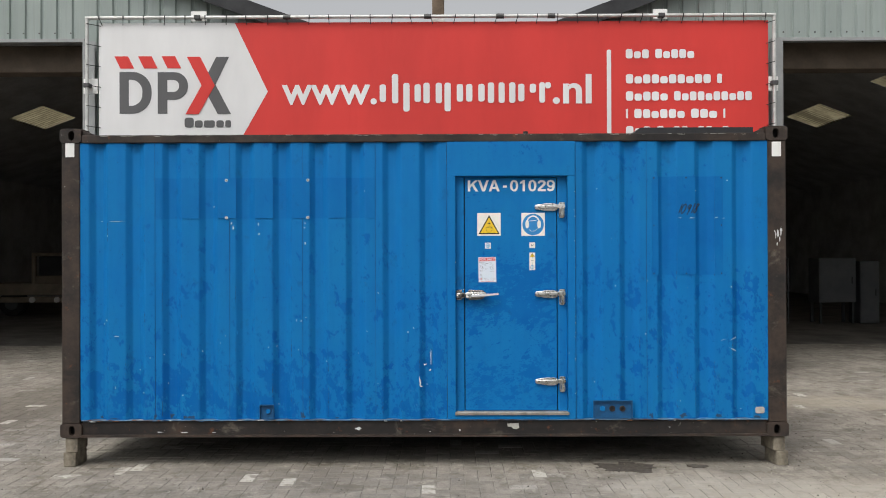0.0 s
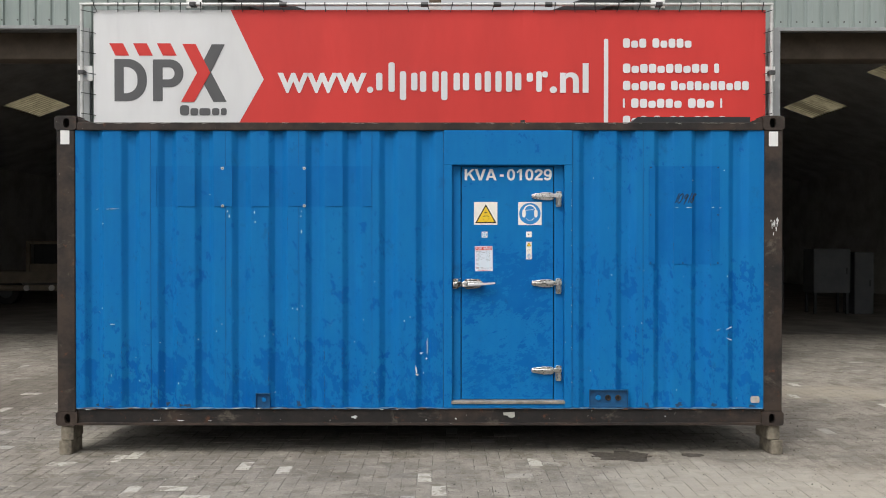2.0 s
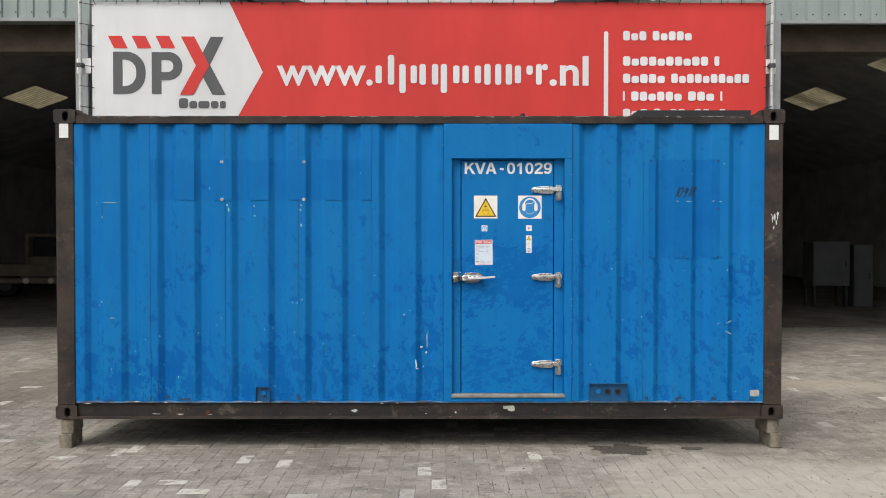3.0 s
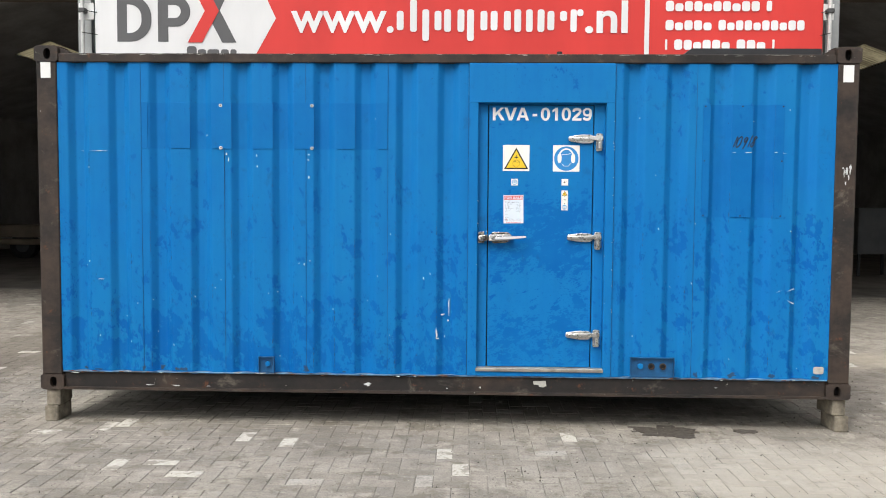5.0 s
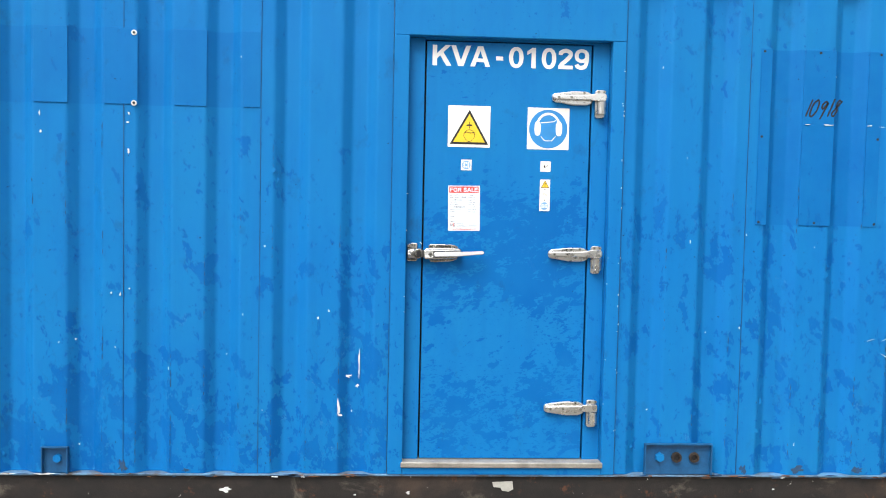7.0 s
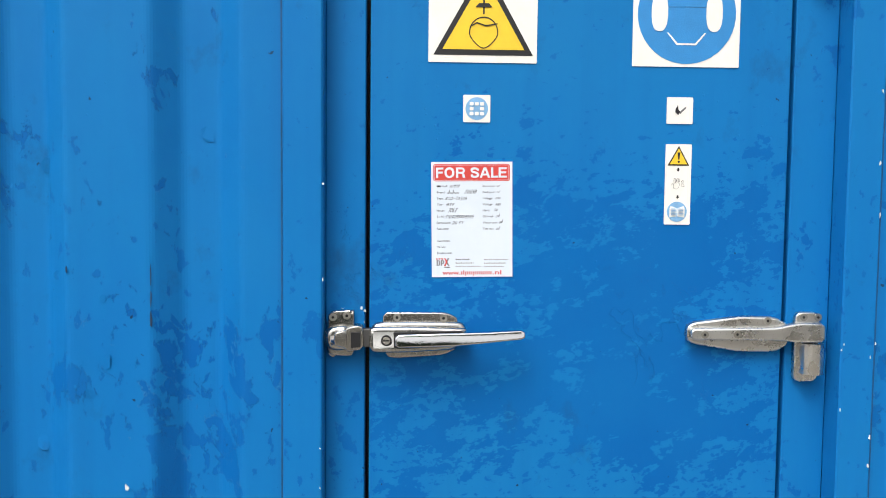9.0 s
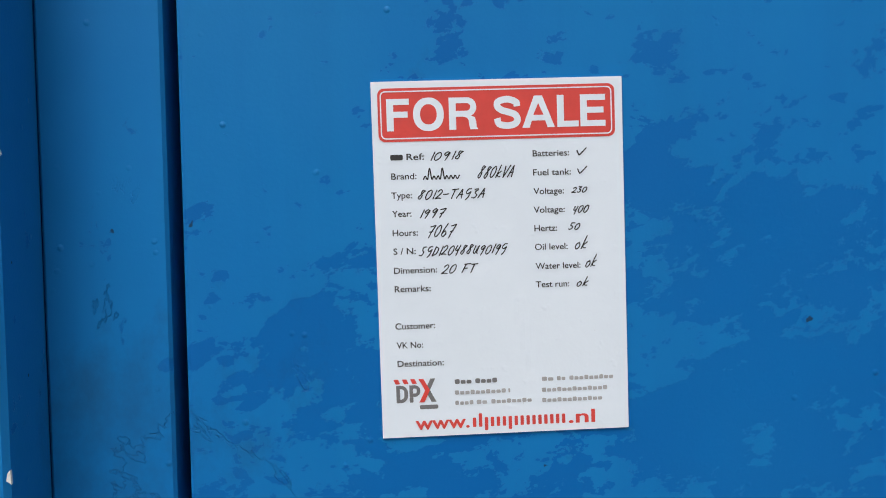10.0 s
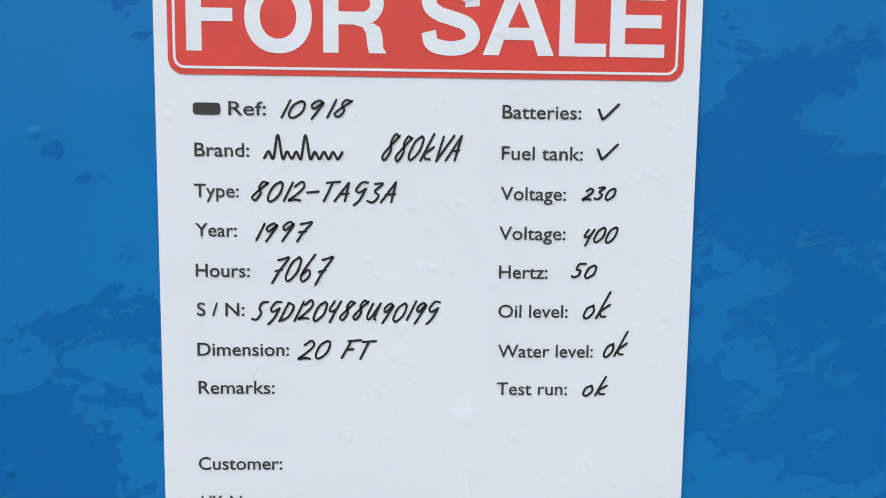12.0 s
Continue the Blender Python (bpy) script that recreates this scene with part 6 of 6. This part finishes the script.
for u0, u1, v, mat, h in ((-30.3, -19.8, -74.2, M_GREY_INK, 2.8), (-18.0, -4.5, -74.2, M_GREY_INK, 2.8), (-30.4, 0.6, -80.6, M_FAINT, 2.5), (1.6, 3.2, -80.6, M_FAINT, 2.5),
                          (-30.4, -19.0, -86.8, M_FAINT, 2.5), (-17.6, -10.8, -86.8, M_FAINT, 2.5), (-8.8, 16.0, -86.8, M_FAINT, 2.5), (21.9, 29.4, -74.6, M_FAINT, 2.5),
                          (31.0, 36.6, -74.6, M_FAINT, 2.5), (38.6, 65.6, -74.6, M_FAINT, 2.5), (21.8, 61.8, -81.2, M_FAINT, 2.5), (21.8, 58.6, -87.4, M_FAINT, 2.5)):
    k = max(1, round((u1 - u0) / 3.1))
    for i in range(k):
        mm_bar(u0 + (u1 - u0) * i / k, u0 + (u1 - u0) * (i + 1) / k - 0.55, v, v + (h if i % 3 == 0 else h * 0.78), mat)
part("printed_label", text_on("www.", -54.5, -22.2, -100.6, 7.6, PY, bold=0.018, place=on_sheet), M_PAPER_RED, sheet, "red lettering")
part("printed_label", text_on(".nl", 37.5, 53.6, -100.6, 7.6, PY, bold=0.018, place=on_sheet), M_PAPER_RED, sheet, "red lettering")
for i, (up, down) in enumerate(((2.4, 0), (0, 2.2), (0, 0), (0, 2.2), (0, 0), (0, 0), (0, 0), (0, 0))):
    u = -20.2 + i * 7.15
    mm_bar(u, u + 2.0, -100.6 - down, -94.9, M_PAPER_RED)
    mm_bar(u + 3.6, u + 5.6, -100.6, -94.9 + up, M_PAPER_RED)

handwriting("10918", 2.120, 2.300, 2.100, 2.178, 0.0078, OUT - 0.0046, flat_place, panel_short, 0.35)

# ---- oil that dripped on the paving ----
def oil_stain(cx, cy, rx, ry, seed):
    """A thin film with a ragged, fingered rim."""
    pts = []
    for i in range(90):
        a = 2 * math.pi * i / 90
        p = Vector((math.cos(a) * 1.6, math.sin(a) * 1.6, seed))
        r = 0.86 + 0.42 * noise.noise(p) + 0.30 * noise.noise(p * 3.1) + 0.16 * noise.noise(p * 7.0)
        pts.append((cx + rx * r * math.cos(a), cy + ry * r * math.sin(a)))
    bm = bmesh.new()
    low = [bm.verts.new((x, y, -0.004)) for x, y in pts]
    top = [bm.verts.new((x, y, 0.0052)) for x, y in pts]
    bm.faces.new(top)
    for i in range(90):
        bm.faces.new((low[i - 1], low[i], top[i], top[i - 1]))
    return part("oil_stain", bm, M_OIL, ground, "dark ragged oil stain soaked into the pavers")


oil_stain(1.67, -0.03, 0.27, 0.15, 3.0)
oil_stain(2.27, -0.01, 0.11, 0.05, 8.0)

# ---- paving: axis-aligned herringbone ----
U = 0.11


def paver_mesh(w, d):
    g, c, h = 0.0024, 0.0032, 0.014
    x, y = w / 2 - g, d / 2 - g
    v = [(-x, -y, -h), (x, -y, -h), (x, y, -h), (-x, y, -h), (-x, -y, -c), (x, -y, -c), (x, y, -c), (-x, y, -c),
         (-x + c, -y + c, 0), (x - c, -y + c, 0), (x - c, y - c, 0), (-x + c, y - c, 0)]
    f = [(0, 1, 5, 4), (1, 2, 6, 5), (2, 3, 7, 6), (3, 0, 4, 7), (4, 5, 9, 8), (5, 6, 10, 9), (6, 7, 11, 10), (7, 4, 8, 11), (8, 9, 10, 11)]
    return v, f


paver_kinds = {}
for key, (w, d) in (("across", (2 * U, U)), ("along", (U, 2 * U))):
    v, f = paver_mesh(w, d)
    me = bpy.data.meshes.new("paver")
    me.from_pydata(v, [], f)
    me.materials.append(M_PAVER_ONE)
    paver_kinds[key] = (v, f, me)
PALE = ((-2.27, -0.04), (-2.40, -0.18), (-1.49, -0.25), (-2.00, -1.01), (-1.80, -0.93), (-1.47, -1.08), (-1.05, -0.45), (0.11, -0.63), (0.85, -0.18),
        (0.28, -1.00), (-2.80, -0.20), (-4.60, 2.8), (-4.35, 1.9), (-4.1, 2.3), (4.3, 2.6), (4.9, 2.1), (4.5, 3.4))
taken = set()
verts, faces = [], []
rng = random.Random(7)
for j in range(-76, 82):
    for i in range(-86, 88):
        kind = (i - j) % 4
        if kind == 0:
            key, cx, cy = "across", (i + 1) * U, (j + 0.5) * U
        elif kind == 3:
            key, cx, cy = "along", (i + 0.5) * U, (j + 1) * U
        else:
            continue
        low = noise.noise(Vector((cx * 0.9, cy * 0.9, 2.0))) * 0.0026
        z = 0.0002 + low + rng.uniform(-0.0016, 0.0016)
        turn, tip = rng.uniform(-0.024, 0.024), rng.uniform(-0.012, 0.012)
        v, f, me = paver_kinds[key]
        spot = next((k for k, (a, b) in enumerate(PALE) if k not in taken and abs(cx - a) < 0.12 and abs(cy - b) < 0.09), None)
        if spot is not None:
            taken.add(spot)
            ob = new("pale_paver", me.copy())
            ob.data.materials[0] = M_PALE
            ob.parent = ground
            ob.matrix_world = Matrix.LocRotScale((cx, cy, z + 0.001), Euler((0, 0, turn)), None)
            tagged(ob, "pale worn concrete paver")
        elif -2.3 < cx < 2.4 and -1.42 < cy < 0.02:
            ob = new("paver", me)
            ob.parent = ground
            ob.matrix_world = Matrix.LocRotScale((cx, cy, z), Euler((tip, tip * 0.5, turn)), None)
        else:
            n0 = len(verts)
            c, s = math.cos(turn), math.sin(turn)
            verts.extend((cx + x * c - y * s, cy + x * s + y * c, z + h + tip * y) for x, y, h in v)
            faces.extend(tuple(n0 + q for q in t) for t in f)
me = bpy.data.meshes.new("paver_field")
me.from_pydata(verts, [], faces)
me.materials.append(M_PAVER)
field = new("paver_field", me)
field.parent = ground
tagged(field, "grey concrete herringbone pavers, dusty, some pale", kind="stuff")

verts, faces = [], []
for i in range(4200):
    x, y, r = rng.uniform(-4.6, 4.6), rng.uniform(-2.2, 2.5), rng.uniform(0.0025, 0.0045) * rng.choice((1, 1, 1, 1.6, 2.4))
    n0, k = len(verts), 5
    a0 = rng.uniform(0, 6)
    verts.extend((x + r * rng.uniform(0.7, 1.3) * math.cos(a0 + 6.283 * q / k), y + r * rng.uniform(0.7, 1.3) * math.sin(a0 + 6.283 * q / k), -0.004) for q in range(k))
    verts.append((x + r * 0.2, y, 0.002 + r * rng.uniform(0.5, 0.9)))
    faces.extend((n0 + q, n0 + (q + 1) % k, n0 + k) for q in range(k))
me = bpy.data.meshes.new("grit")
me.from_pydata(verts, [], faces)
me.materials.append(M_GRIT)
grit = new("grit", me)
grit.parent = ground
tagged(grit, "loose dark and pale grit lying on the pavers", kind="stuff")
